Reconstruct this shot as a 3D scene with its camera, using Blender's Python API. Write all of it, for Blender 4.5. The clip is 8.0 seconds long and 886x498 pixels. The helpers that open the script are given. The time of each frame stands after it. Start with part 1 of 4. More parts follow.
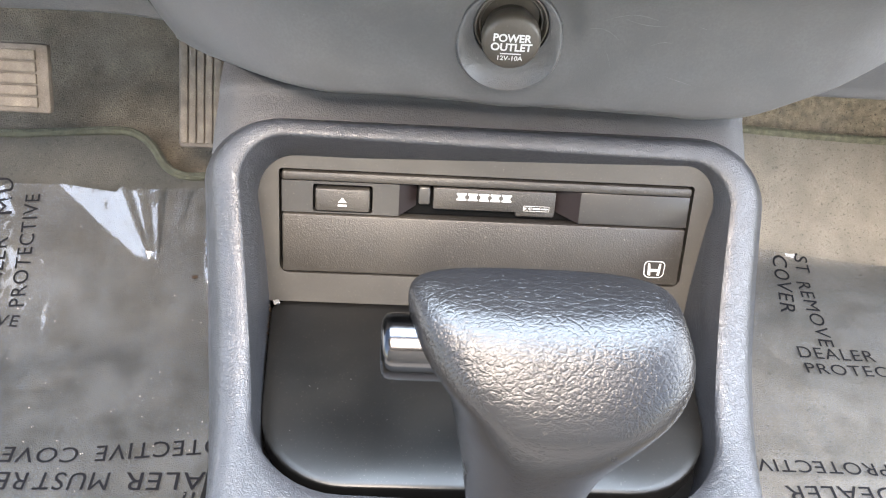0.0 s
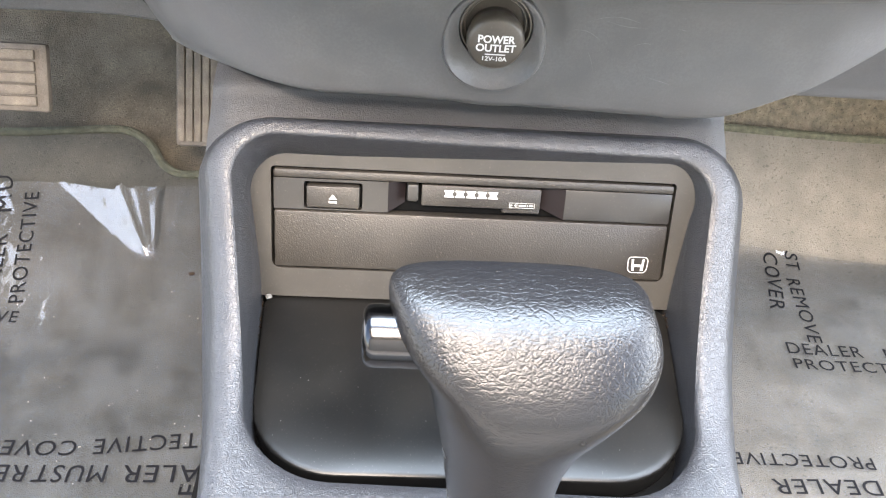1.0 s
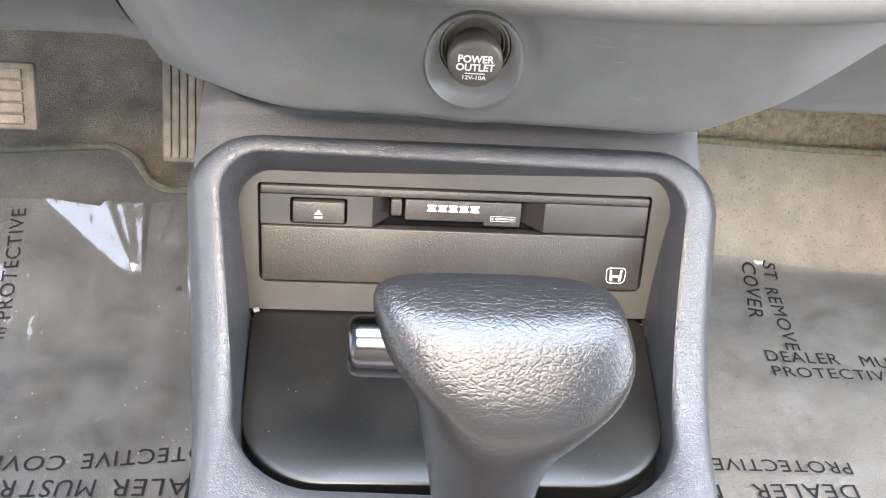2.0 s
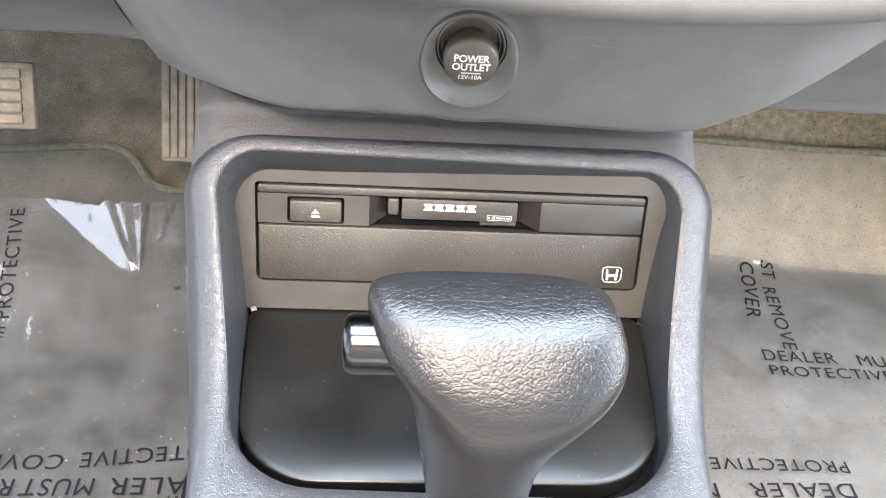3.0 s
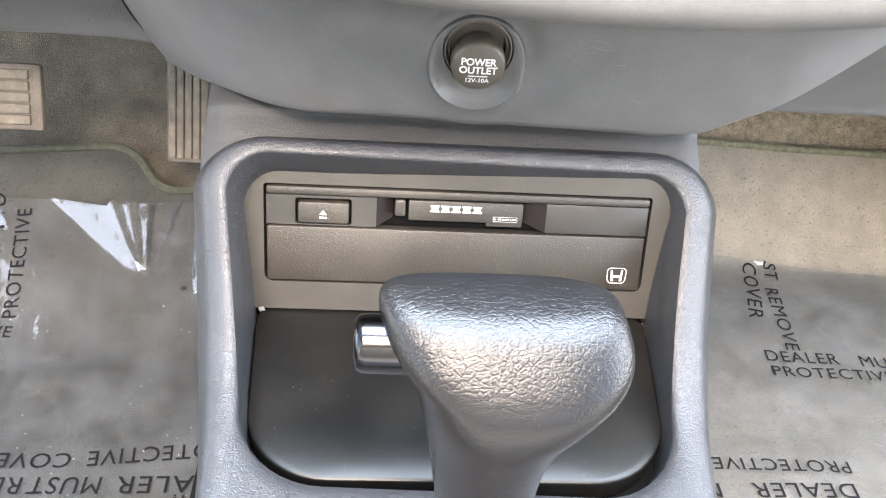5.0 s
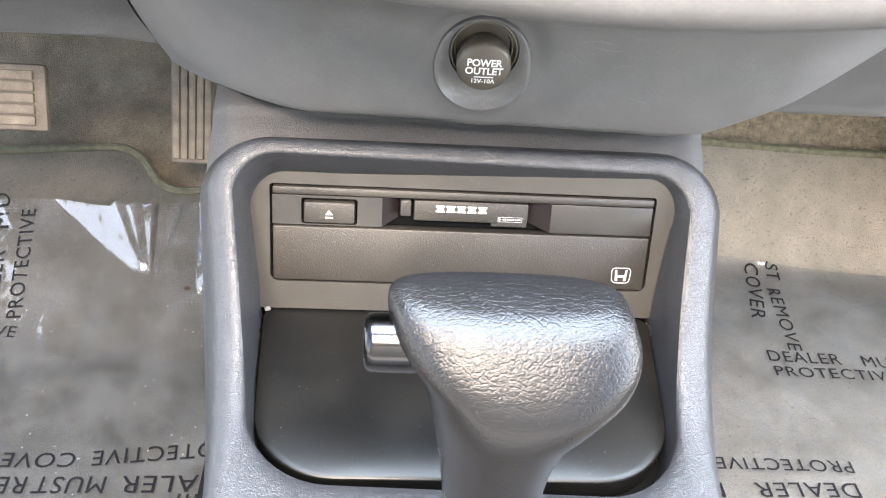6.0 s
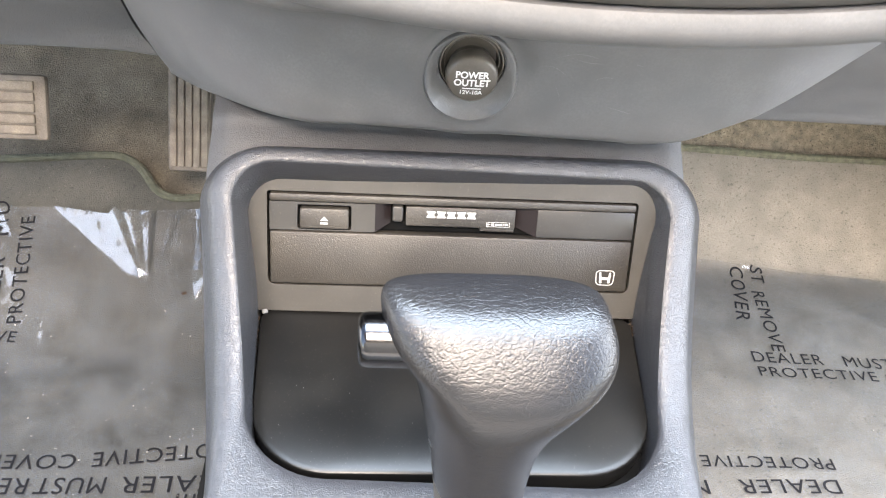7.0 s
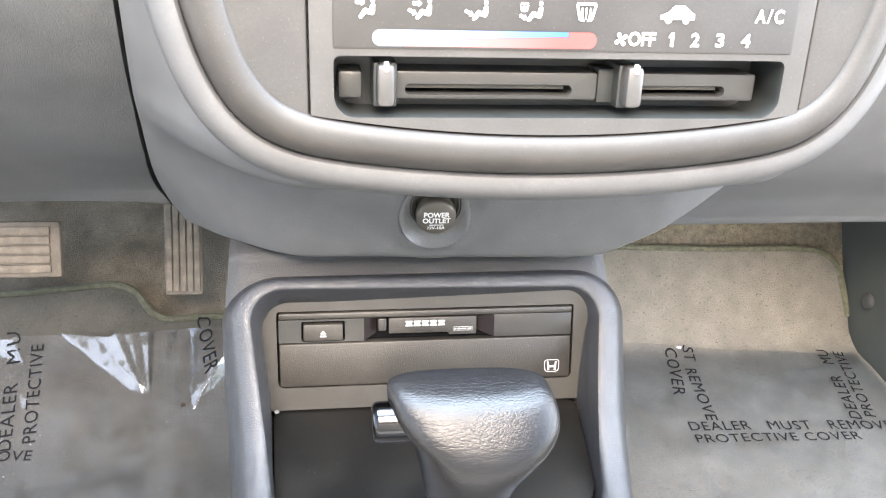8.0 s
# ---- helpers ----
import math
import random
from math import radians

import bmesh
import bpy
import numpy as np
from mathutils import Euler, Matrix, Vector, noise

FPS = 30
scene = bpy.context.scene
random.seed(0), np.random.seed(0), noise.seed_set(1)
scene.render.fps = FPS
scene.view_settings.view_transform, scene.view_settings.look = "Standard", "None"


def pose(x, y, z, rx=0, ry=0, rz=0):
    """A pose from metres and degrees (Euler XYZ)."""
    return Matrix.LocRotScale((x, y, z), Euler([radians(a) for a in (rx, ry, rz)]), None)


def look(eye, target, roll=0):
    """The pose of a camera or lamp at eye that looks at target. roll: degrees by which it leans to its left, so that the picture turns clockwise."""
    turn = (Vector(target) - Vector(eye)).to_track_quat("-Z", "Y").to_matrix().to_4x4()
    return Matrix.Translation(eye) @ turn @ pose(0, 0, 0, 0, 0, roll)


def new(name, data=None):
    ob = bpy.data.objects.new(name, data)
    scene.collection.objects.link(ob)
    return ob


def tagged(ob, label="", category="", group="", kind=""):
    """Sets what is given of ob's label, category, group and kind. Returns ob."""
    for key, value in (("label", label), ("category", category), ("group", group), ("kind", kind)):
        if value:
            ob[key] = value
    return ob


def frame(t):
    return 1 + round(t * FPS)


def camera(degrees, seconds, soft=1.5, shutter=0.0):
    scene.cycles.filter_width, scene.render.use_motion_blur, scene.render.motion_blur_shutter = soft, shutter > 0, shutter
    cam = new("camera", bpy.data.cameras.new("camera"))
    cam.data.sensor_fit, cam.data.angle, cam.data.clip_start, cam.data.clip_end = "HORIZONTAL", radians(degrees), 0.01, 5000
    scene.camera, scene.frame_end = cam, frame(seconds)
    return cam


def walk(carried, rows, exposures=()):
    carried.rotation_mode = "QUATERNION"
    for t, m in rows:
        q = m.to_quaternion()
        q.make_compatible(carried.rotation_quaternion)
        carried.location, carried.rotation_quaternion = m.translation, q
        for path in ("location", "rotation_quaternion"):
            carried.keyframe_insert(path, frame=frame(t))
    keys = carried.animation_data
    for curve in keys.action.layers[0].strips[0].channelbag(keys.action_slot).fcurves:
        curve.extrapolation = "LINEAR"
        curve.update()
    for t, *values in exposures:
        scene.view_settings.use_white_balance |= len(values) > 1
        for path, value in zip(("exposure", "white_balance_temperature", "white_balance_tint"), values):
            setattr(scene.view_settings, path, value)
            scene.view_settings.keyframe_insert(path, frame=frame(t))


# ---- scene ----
cam = camera(56.2, 8.0, soft=1.15)
PATH = [
    (0, (-0.04, -0.025, 0.459), (0.079, 1.526, -0.799), 5.1),
    (0.5, (-0.04, -0.028, 0.462), (0.079, 1.522, -0.797), 5.1),
    (1, (-0.035, -0.033, 0.464), (0.083, 1.516, -0.796), 5.1),
    (1.5, (-0.035, -0.038, 0.469), (0.116, 1.528, -0.765), 5.3),
    (3, (-0.033, -0.042, 0.471), (0.118, 1.525, -0.763), 5.3),
    (3.5, (-0.033, -0.043, 0.47), (0.116, 1.525, -0.763), 5.3),
    (4, (-0.034, -0.043, 0.471), (0.115, 1.524, -0.762), 5.3),
    (4.5, (-0.035, -0.044, 0.473), (0.113, 1.523, -0.761), 5.3),
    (6, (-0.038, -0.046, 0.474), (0.109, 1.523, -0.759), 5.3),
    (6.5, (-0.04, -0.053, 0.479), (0.112, 1.518, -0.751), 5.3),
    (7, (-0.038, -0.059, 0.483), (0.125, 1.518, -0.737), 5.4),
    (7.2, (-0.039, -0.062, 0.485), (0.151, 1.526, -0.715), 5.8),
    (7.5, (-0.045, -0.085, 0.504), (0.182, 1.552, -0.623), 4.9),
    (7.6, (-0.047, -0.096, 0.511), (0.182, 1.551, -0.6), 4.8),
    (7.8, (-0.051, -0.117, 0.531), (0.196, 1.55, -0.547), 4.3),
    (8, (-0.058, -0.135, 0.545), (0.213, 1.563, -0.476), 3.6),
]
EXPOSURES = ((0.0, 2.83, 7050, 14), (1.0, 2.85, 7100, 14), (1.5, 2.89, 7150, 14), (7.0, 2.93, 7150, 14), (7.5, 2.97, 7100, 14), (8.0, 2.84, 7000, 13))
walk(cam, [(t, look(eye, target, roll)) for t, eye, target, roll in PATH], EXPOSURES)

# ---- light ----
world = bpy.data.worlds.new("sky")
scene.world = world
world.use_nodes = True
wn = world.node_tree
sky = wn.nodes.new("ShaderNodeTexSky")
sky.sky_type, sky.sun_disc = "NISHITA", False
sky.sun_elevation, sky.sun_rotation = radians(32), radians(175)
wn.nodes["Background"].inputs["Strength"].default_value = 0.15
wn.links.new(sky.outputs["Color"], wn.nodes["Background"].inputs["Color"])
sun = new("sun", bpy.data.lights.new("sun", "SUN"))
sun.data.energy, sun.data.angle, sun.data.color = 4.0, radians(0.5), (1.0, 0.95, 0.88)
sun.matrix_world = look((0.26, -3.0, 1.88), (0, 0, 0))


def area_lamp(name, eye, target, wide, tall, watts, color):
    """An unseen area lamp; those at the windows stand in for the sky's light."""
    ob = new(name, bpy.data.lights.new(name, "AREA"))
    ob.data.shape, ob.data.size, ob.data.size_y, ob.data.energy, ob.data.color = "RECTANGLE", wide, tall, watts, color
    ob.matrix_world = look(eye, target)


# lamps for the sky at the side windows and windscreen, then an added one
area_lamp("left_window_light", (-0.69, 0.31, 0.41), (0.0, 0.34, 0.1), 0.56, 0.36, 0.42, (0.78, 0.87, 1.0))
area_lamp("right_window_light", (0.68, 0.2, 0.5), (0.26, 0.4, 0.02), 0.66, 0.6, 2.45, (0.78, 0.87, 1.0))
area_lamp("windscreen_light", (0.07, 0.2, 0.83), (0.06, 0.08, 0.3), 0.8, 0.42, 6.0, (0.62, 0.8, 1.0))
# warm overhead fill lamp, added to brighten the knob and the console
area_lamp("overhead_fill_lamp", (-0.1, -0.36, 0.99), (-0.1, -0.24, 0.2), 0.6, 0.44, 5.9, (1.0, 0.91, 0.81))


# ---- materials ----
def material(name, color, rough=0.5, metal=0.0, spread=0.12, scale=60.0, bump=None, fine=0.0, dust=0.0, dust_color=(0.3, 0.27, 0.22), spec=0.5, pits=0.0):
    """A surface with cloudy colour at two scales, a relief (kind, size per metre, height) and a dusting of specks."""
    m = bpy.data.materials.new(name)
    m.use_nodes = True
    t = m.node_tree
    b = t.nodes["Principled BSDF"]
    b.inputs["Metallic"].default_value = metal
    b.inputs["Specular IOR Level"].default_value = spec
    co = t.nodes.new("ShaderNodeTexCoord")

    def nz(size, detail=4.0):
        n = t.nodes.new("ShaderNodeTexNoise")
        n.inputs["Scale"].default_value, n.inputs["Detail"].default_value = size, detail
        t.links.new(co.outputs["Object"], n.inputs["Vector"])
        return n.outputs["Fac"]

    def ramp(src, lo, hi, a, z):
        r = t.nodes.new("ShaderNodeMapRange")
        for k, v in zip(("From Min", "From Max", "To Min", "To Max"), (lo, hi, a, z)):
            r.inputs[k].default_value = v
        t.links.new(src, r.inputs["Value"])
        return r.outputs["Result"]

    def mix(fac, a, c):
        n = t.nodes.new("ShaderNodeMix")
        n.data_type = "RGBA"
        for k, v in ((0, fac), (6, a), (7, c)):
            if isinstance(v, (int, float)):
                n.inputs[k].default_value = v
            elif isinstance(v, tuple):
                n.inputs[k].default_value = (*v, 1)
            else:
                t.links.new(v, n.inputs[k])
        return n.outputs[2]

    dark = tuple(c * (1 - spread) for c in color)
    light = tuple(min(1, c * (1 + spread)) for c in color)
    col = mix(ramp(nz(scale), 0.3, 0.7, 0, 1), dark, light)
    col = mix(ramp(nz(scale * 14, 2), 0.35, 0.65, 0, 0.5), col, tuple(c * (1 - 1.3 * spread) for c in color))
    if pits:
        col = mix(ramp(nz(420, 2), 0.6, 0.7, 0, pits), col, tuple(c * 0.35 for c in color))
    if dust:
        col = mix(ramp(nz(1500, 1), 0.7, 0.76, 0, dust), col, dust_color)
        col = mix(ramp(nz(11, 5), 0.45, 0.75, 0, 0.35 * dust), col, dust_color)
    t.links.new(col, b.inputs["Base Color"])
    t.links.new(ramp(nz(scale * 0.5), 0.3, 0.7, rough * 0.88, min(1, rough * 1.12)), b.inputs["Roughness"])
    h = None
    if bump:
        kind, size, height = bump
        if kind == "leather":
            w = t.nodes.new("ShaderNodeVectorMath")
            w.operation = "ADD"
            n = t.nodes.new("ShaderNodeTexNoise")
            n.inputs["Scale"].default_value = size * 0.6
            t.links.new(co.outputs["Object"], n.inputs["Vector"])
            k = t.nodes.new("ShaderNodeVectorMath")
            k.operation = "SCALE"
            k.inputs["Scale"].default_value = 0.6 / size
            t.links.new(n.outputs["Color"], k.inputs[0])
            t.links.new(co.outputs["Object"], w.inputs[0])
            t.links.new(k.outputs[0], w.inputs[1])
            h = None
            for share, part_size in ((0.65, size), (0.35, size * 2.3)):
                v = t.nodes.new("ShaderNodeTexVoronoi")
                v.feature = "DISTANCE_TO_EDGE"
                v.inputs["Scale"].default_value = part_size
                t.links.new(w.outputs[0], v.inputs["Vector"])
                g = ramp(v.outputs["Distance"], 0.0, 0.22, 0, share)
                if h is not None:
                    s = t.nodes.new("ShaderNodeMath")
                    t.links.new(h, s.inputs[0])
                    t.links.new(g, s.inputs[1])
                    g = s.outputs[0]
                h = g
        elif kind == "wrinkle":
            h = None
            for share, part_size, bend in ((0.62, size, 2.2), (0.38, size * 2.1, 1.2)):
                n = t.nodes.new("ShaderNodeTexNoise")
                n.inputs["Scale"].default_value, n.inputs["Detail"].default_value, n.inputs["Distortion"].default_value = part_size, 2.0, bend
                t.links.new(co.outputs["Object"], n.inputs["Vector"])
                d = t.nodes.new("ShaderNodeMath")
                d.operation = "SUBTRACT"
                d.inputs[1].default_value = 0.5
                t.links.new(n.outputs["Fac"], d.inputs[0])
                e = t.nodes.new("ShaderNodeMath")
                e.operation = "ABSOLUTE"
                t.links.new(d.outputs[0], e.inputs[0])
                g = ramp(e.outputs[0], 0.0, 0.11, 0, share)
                if h is not None:
                    w = t.nodes.new("ShaderNodeMath")
                    t.links.new(h, w.inputs[0])
                    t.links.new(g, w.inputs[1])
                    g = w.outputs[0]
                h = g
        else:
            h = nz(size, 6 if kind == "pile" else 3)
        bp = t.nodes.new("ShaderNodeBump")
        bp.inputs["Strength"].default_value = 1.0
        bp.inputs["Distance"].default_value = height
        t.links.new(h, bp.inputs["Height"])
        last = bp
        if fine:
            bq = t.nodes.new("ShaderNodeBump")
            bq.inputs["Strength"].default_value, bq.inputs["Distance"].default_value = 1.0, fine
            t.links.new(nz(2600, 2), bq.inputs["Height"])
            t.links.new(bp.outputs["Normal"], bq.inputs["Normal"])
            last = bq
        t.links.new(last.outputs["Normal"], b.inputs["Normal"])
    return m


VINYL = material("grained_vinyl", (0.029, 0.0308, 0.0358), 0.33, bump=("wrinkle", 320, 0.00014), spec=0.72)
# copy of VINYL for the neck, its weaker glints put into colour and finish
DULL_VINYL = material("neck_vinyl_dull", (0.037, 0.037, 0.038), 0.5, bump=("wrinkle", 320, 0.00011), spec=0.45)
KNEE = material("knee_plastic", (0.079, 0.0815, 0.0835), 0.45, bump=("wrinkle", 260, 0.00018), spec=0.4)
DASH = material("dash_plastic", (0.093, 0.0942, 0.0965), 0.52, bump=("fine", 1500, 0.00006), dust=0.08, spec=0.4)
BEZEL = material("satin_bezel", (0.046, 0.0435, 0.0415), 0.5, bump=("fine", 1800, 0.00003), dust=0.15, spec=0.32)
PLATE = material("plate_plastic", (0.045, 0.0417, 0.0372), 0.46, bump=("fine", 2200, 0.00004), dust=0.2)
DECK = material("deck_plastic", (0.029, 0.0262, 0.0234), 0.36, bump=("fine", 1500, 0.00026), dust=0.35)
SMOOTH = material("smooth_black_plastic", (0.03, 0.029, 0.028), 0.35, bump=("fine", 900, 0.00001), dust=0.2)
RUBBER = material("tray_rubber", (0.006, 0.006, 0.006), 0.32, bump=("fine", 1900, 0.00001), dust=0.1, spec=0.32)
LEATHER = material("shift_leather", (0.0078, 0.008, 0.0092), 0.25, bump=("leather", 540, 0.0001), fine=0.000006, dust=0.12, dust_color=(0.1, 0.085, 0.06), spec=0.4)
# the palm has rubbed the sloping face smoother than the top
lt = LEATHER.node_tree
worn_pos, worn_z, worn = lt.nodes.new("ShaderNodeNewGeometry"), lt.nodes.new("ShaderNodeSeparateXYZ"), lt.nodes.new("ShaderNodeMapRange")
for k, v in zip(("From Min", "From Max", "To Min", "To Max"), (0.309, 0.322, 0.5, 1.0)):
    worn.inputs[k].default_value = v
lt.links.new(worn_pos.outputs["Position"], worn_z.inputs[0])
lt.links.new(worn_z.outputs["Z"], worn.inputs["Value"])
for n in [n for n in lt.nodes if n.type == "BUMP"]:
    lt.links.new(worn.outputs["Result"], n.inputs["Strength"])
STEM = material("stem_plastic", (0.036, 0.033, 0.0275), 0.42, bump=("fine", 900, 0.00005), dust=0.4)
CHROME = material("chrome", (0.06, 0.06, 0.063), 0.17, 1.0, 0.04)
CAP = material("outlet_cap", (0.062, 0.054, 0.044), 0.38, bump=("fine", 1500, 0.00002), dust=0.2)
PIT = material("pit_plastic", (0.031, 0.034, 0.033), 0.35, spec=0.5)
DISH = material("outlet_surround_plastic", (0.054, 0.055, 0.057), 0.33, bump=("wrinkle", 420, 0.0001), spec=0.8)
CHEEK = material("slot_plastic", (0.013, 0.0095, 0.01), 0.4, spec=0.15)
RAIL = material("rail_plastic", (0.034, 0.034, 0.0325), 0.4)
LEDGE = material("dusty_rail_plastic", (0.05, 0.047, 0.038), 0.6, dust=0.4)
SILVER = material("silver_paint", (0.1, 0.096, 0.093), 0.34, 0.5, 0.06)
WHITE = material("white_print", (0.6, 0.6, 0.58), 0.5, spread=0.03)
HEATER = material("heater_plate", (0.052, 0.0495, 0.0475), 0.46, bump=("fine", 1800, 0.00003), dust=0.15)
DISPLAY = material("heater_display", (0.04, 0.038, 0.037), 0.5, bump=("fine", 1800, 0.00001), dust=0.15)


def blend_print(name, first, last, x0, x1):
    """Printed colour that passes evenly from one tint to another along x."""
    m = material(name, last, 0.45, spread=0.03)
    t = m.node_tree
    pos, sep, ramp = t.nodes.new("ShaderNodeNewGeometry"), t.nodes.new("ShaderNodeSeparateXYZ"), t.nodes.new("ShaderNodeMapRange")
    ramp.inputs["From Min"].default_value, ramp.inputs["From Max"].default_value = x0, x1
    mix = t.nodes.new("ShaderNodeMixRGB")
    mix.inputs[1].default_value, mix.inputs[2].default_value = (*first, 1), (*last, 1)
    t.links.new(pos.outputs["Position"], sep.inputs[0])
    t.links.new(sep.outputs["X"], ramp.inputs["Value"])
    t.links.new(ramp.outputs["Result"], mix.inputs[0])
    t.links.new(mix.outputs[0], t.nodes["Principled BSDF"].inputs["Base Color"])
    return m


BLUE = blend_print("blue_print", (0.17, 0.205, 0.25), (0.03, 0.1, 0.34), -0.032, 0.034)
RED = blend_print("red_print", (0.2, 0.145, 0.14), (0.36, 0.05, 0.045), -0.034, 0.034)
BLACK = material("black_print", (0.01, 0.01, 0.012), 0.6, spread=0.05, spec=0.12)
# near-black that puts the shade of gaps and recesses into the colour
GAP = material("gap_shade", (0.006, 0.006, 0.006), 0.8, spread=0.05, spec=0.05)
# one sandy carpet in two tones: sunlight and shade put into the colours
SUNLIT_CARPET = material("sunlit_sandy_carpet", (0.25, 0.206, 0.144), 0.95, pits=0.9, spread=0.4, scale=160, bump=("pile", 600, 0.003), dust=0.9)
SHADED_CARPET = material("carpet", (0.112, 0.093, 0.067), 0.95, pits=0.7, spread=0.4, scale=45, bump=("pile", 900, 0.0025), dust=0.9)
# driver's mat: greyer than MAT, with the footwell's shade darkened into its colour
SHADED_MAT = material("shaded_mat_carpet", (0.058, 0.0565, 0.0475), 0.95, pits=0.7, spread=0.18, scale=50, bump=("pile", 1100, 0.002), dust=0.6)
BOUNCE = material("bounce_block_cloth", (0.52, 0.485, 0.44), 0.9, bump=("pile", 500, 0.0006))
PAD = material("pedal_pad", (0.12, 0.1, 0.082), 0.75, spread=0.35, scale=90, bump=("pile", 400, 0.0006), dust=0.7)
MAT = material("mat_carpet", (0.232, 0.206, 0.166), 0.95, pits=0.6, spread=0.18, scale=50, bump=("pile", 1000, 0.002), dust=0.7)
TRIM = material("green_binding", (0.075, 0.077, 0.052), 0.9, spread=0.35, scale=200, bump=("pile", 900, 0.0015))
PALE_TRIM = material("pale_olive_binding", (0.15, 0.145, 0.095), 0.9, spread=0.35, scale=200, bump=("pile", 900, 0.0015))
PEDAL = material("pedal_rubber", (0.145, 0.12, 0.094), 0.75, spread=0.42, scale=90, bump=("pile", 400, 0.0006), dust=0.6)
KICK = material("kick_plastic", (0.058, 0.066, 0.064), 0.55, bump=("fine", 900, 0.0001))
LINER = material("headliner", (0.5, 0.46, 0.4), 0.9, bump=("pile", 500, 0.0006))
STEEL = material("painted_steel", (0.06, 0.06, 0.06), 0.6)
GROUND = material("concrete_ground", (0.34, 0.32, 0.29), 0.9, scale=2)
SAND = material("sand", (0.36, 0.33, 0.27), 0.8)
RUST = material("rust_fluff", (0.04, 0.024, 0.013), 0.95, spread=0.4)
SCRATCH = material("scratched_plastic", (0.16, 0.16, 0.165), 0.6)
CHIP = material("pale_chip", (0.16, 0.16, 0.155), 0.6)


def film():
    m = bpy.data.materials.new("clear_film")
    m.use_nodes = True
    t = m.node_tree
    for n in list(t.nodes):
        t.nodes.remove(n)
    out = t.nodes.new("ShaderNodeOutputMaterial")
    clear = t.nodes.new("ShaderNodeBsdfTransparent")
    haze = t.nodes.new("ShaderNodeBsdfDiffuse")
    haze.inputs["Color"].default_value = (0.44, 0.475, 0.505, 1)
    gloss = t.nodes.new("ShaderNodeBsdfGlossy")
    gloss.inputs["Roughness"].default_value = 0.07
    a, b = t.nodes.new("ShaderNodeMixShader"), t.nodes.new("ShaderNodeMixShader")
    co = t.nodes.new("ShaderNodeTexCoord")
    nz = t.nodes.new("ShaderNodeTexNoise")
    nz.inputs["Scale"].default_value, nz.inputs["Detail"].default_value = 26, 5
    speck = t.nodes.new("ShaderNodeTexNoise")
    speck.inputs["Scale"].default_value, speck.inputs["Detail"].default_value, speck.inputs["Roughness"].default_value = 75, 9, 0.72
    both = t.nodes.new("ShaderNodeMath")
    both.operation = "MULTIPLY_ADD"
    both.inputs[1].default_value = 0.9
    t.links.new(speck.outputs["Fac"], both.inputs[0])
    t.links.new(nz.outputs["Fac"], both.inputs[2])
    t.links.new(co.outputs["Object"], speck.inputs["Vector"])
    r = t.nodes.new("ShaderNodeMapRange")
    for k, v in zip(("From Min", "From Max", "To Min", "To Max"), (0.65, 1.25, 0.045, 0.175)):
        r.inputs[k].default_value = v
    bp = t.nodes.new("ShaderNodeBump")
    bp.inputs["Distance"].default_value = 0.0002
    n2 = t.nodes.new("ShaderNodeTexNoise")
    n2.inputs["Scale"].default_value = 45
    fr = t.nodes.new("ShaderNodeFresnel")
    fr.inputs["IOR"].default_value = 1.55
    add = t.nodes.new("ShaderNodeMath")
    add.operation = "MULTIPLY_ADD"
    add.inputs[1].default_value, add.inputs[2].default_value = 1.9, 0.01
    for src, dst in ((co.outputs["Object"], nz.inputs["Vector"]), (both.outputs[0], r.inputs["Value"]), (co.outputs["Object"], n2.inputs["Vector"]),
                     (n2.outputs["Fac"], bp.inputs["Height"]), (bp.outputs["Normal"], gloss.inputs["Normal"]), (bp.outputs["Normal"], fr.inputs["Normal"]),
                     (r.outputs["Result"], a.inputs[0]), (clear.outputs[0], a.inputs[1]), (haze.outputs[0], a.inputs[2]),
                     (fr.outputs[0], add.inputs[0]), (add.outputs[0], b.inputs[0]), (a.outputs[0], b.inputs[1]), (gloss.outputs[0], b.inputs[2]),
                     (b.outputs[0], out.inputs["Surface"])):
        t.links.new(src, dst)
    return m


FILM = film()


# ---- mesh helpers ----
def part(name, bm, mat, parent=None, label="", smooth=True, orient=True):
    if orient:
        bmesh.ops.recalc_face_normals(bm, faces=bm.faces)
    me = bpy.data.meshes.new(name)
    bm.to_mesh(me)
    bm.free()
    me.materials.append(mat)
    if smooth:
        me.shade_smooth()
        me.set_sharp_from_angle(angle=radians(42))
    ob = new(name, me)
    if parent:
        ob.parent = parent
    if label:
        tagged(ob, label)
    return ob


def thing(name, label, category, group="", kind=""):
    ob = new(name)
    ob.empty_display_size = 0.02
    return tagged(ob, label, category, group, kind)


def grid(rows, close_u=False, close_v=False):
    """A sheet through rows of points of equal length."""
    bm = bmesh.new()
    vs = [[bm.verts.new(p) for p in r] for r in rows]
    n, k = len(vs), len(vs[0])
    for i in range(n if close_v else n - 1):
        for j in range(k if close_u else k - 1):
            a, b = vs[i], vs[(i + 1) % n]
            q = [a[j], a[(j + 1) % k], b[(j + 1) % k], b[j]]
            bm.faces.new(q)
    return bm


def cap(bm, ring):
    c = [bm.verts.new(p) for p in ring]
    bm.faces.new(c)
    return bm


def tube(rings):
    """A closed skin over rings, capped at both ends."""
    bm = grid(rings, close_u=True)
    bm.verts.ensure_lookup_table()
    k = len(rings[0])
    bm.faces.new([bm.verts[i] for i in range(k)])
    n = len(bm.verts)
    bm.faces.new([bm.verts[i] for i in range(n - k, n)])
    return bm


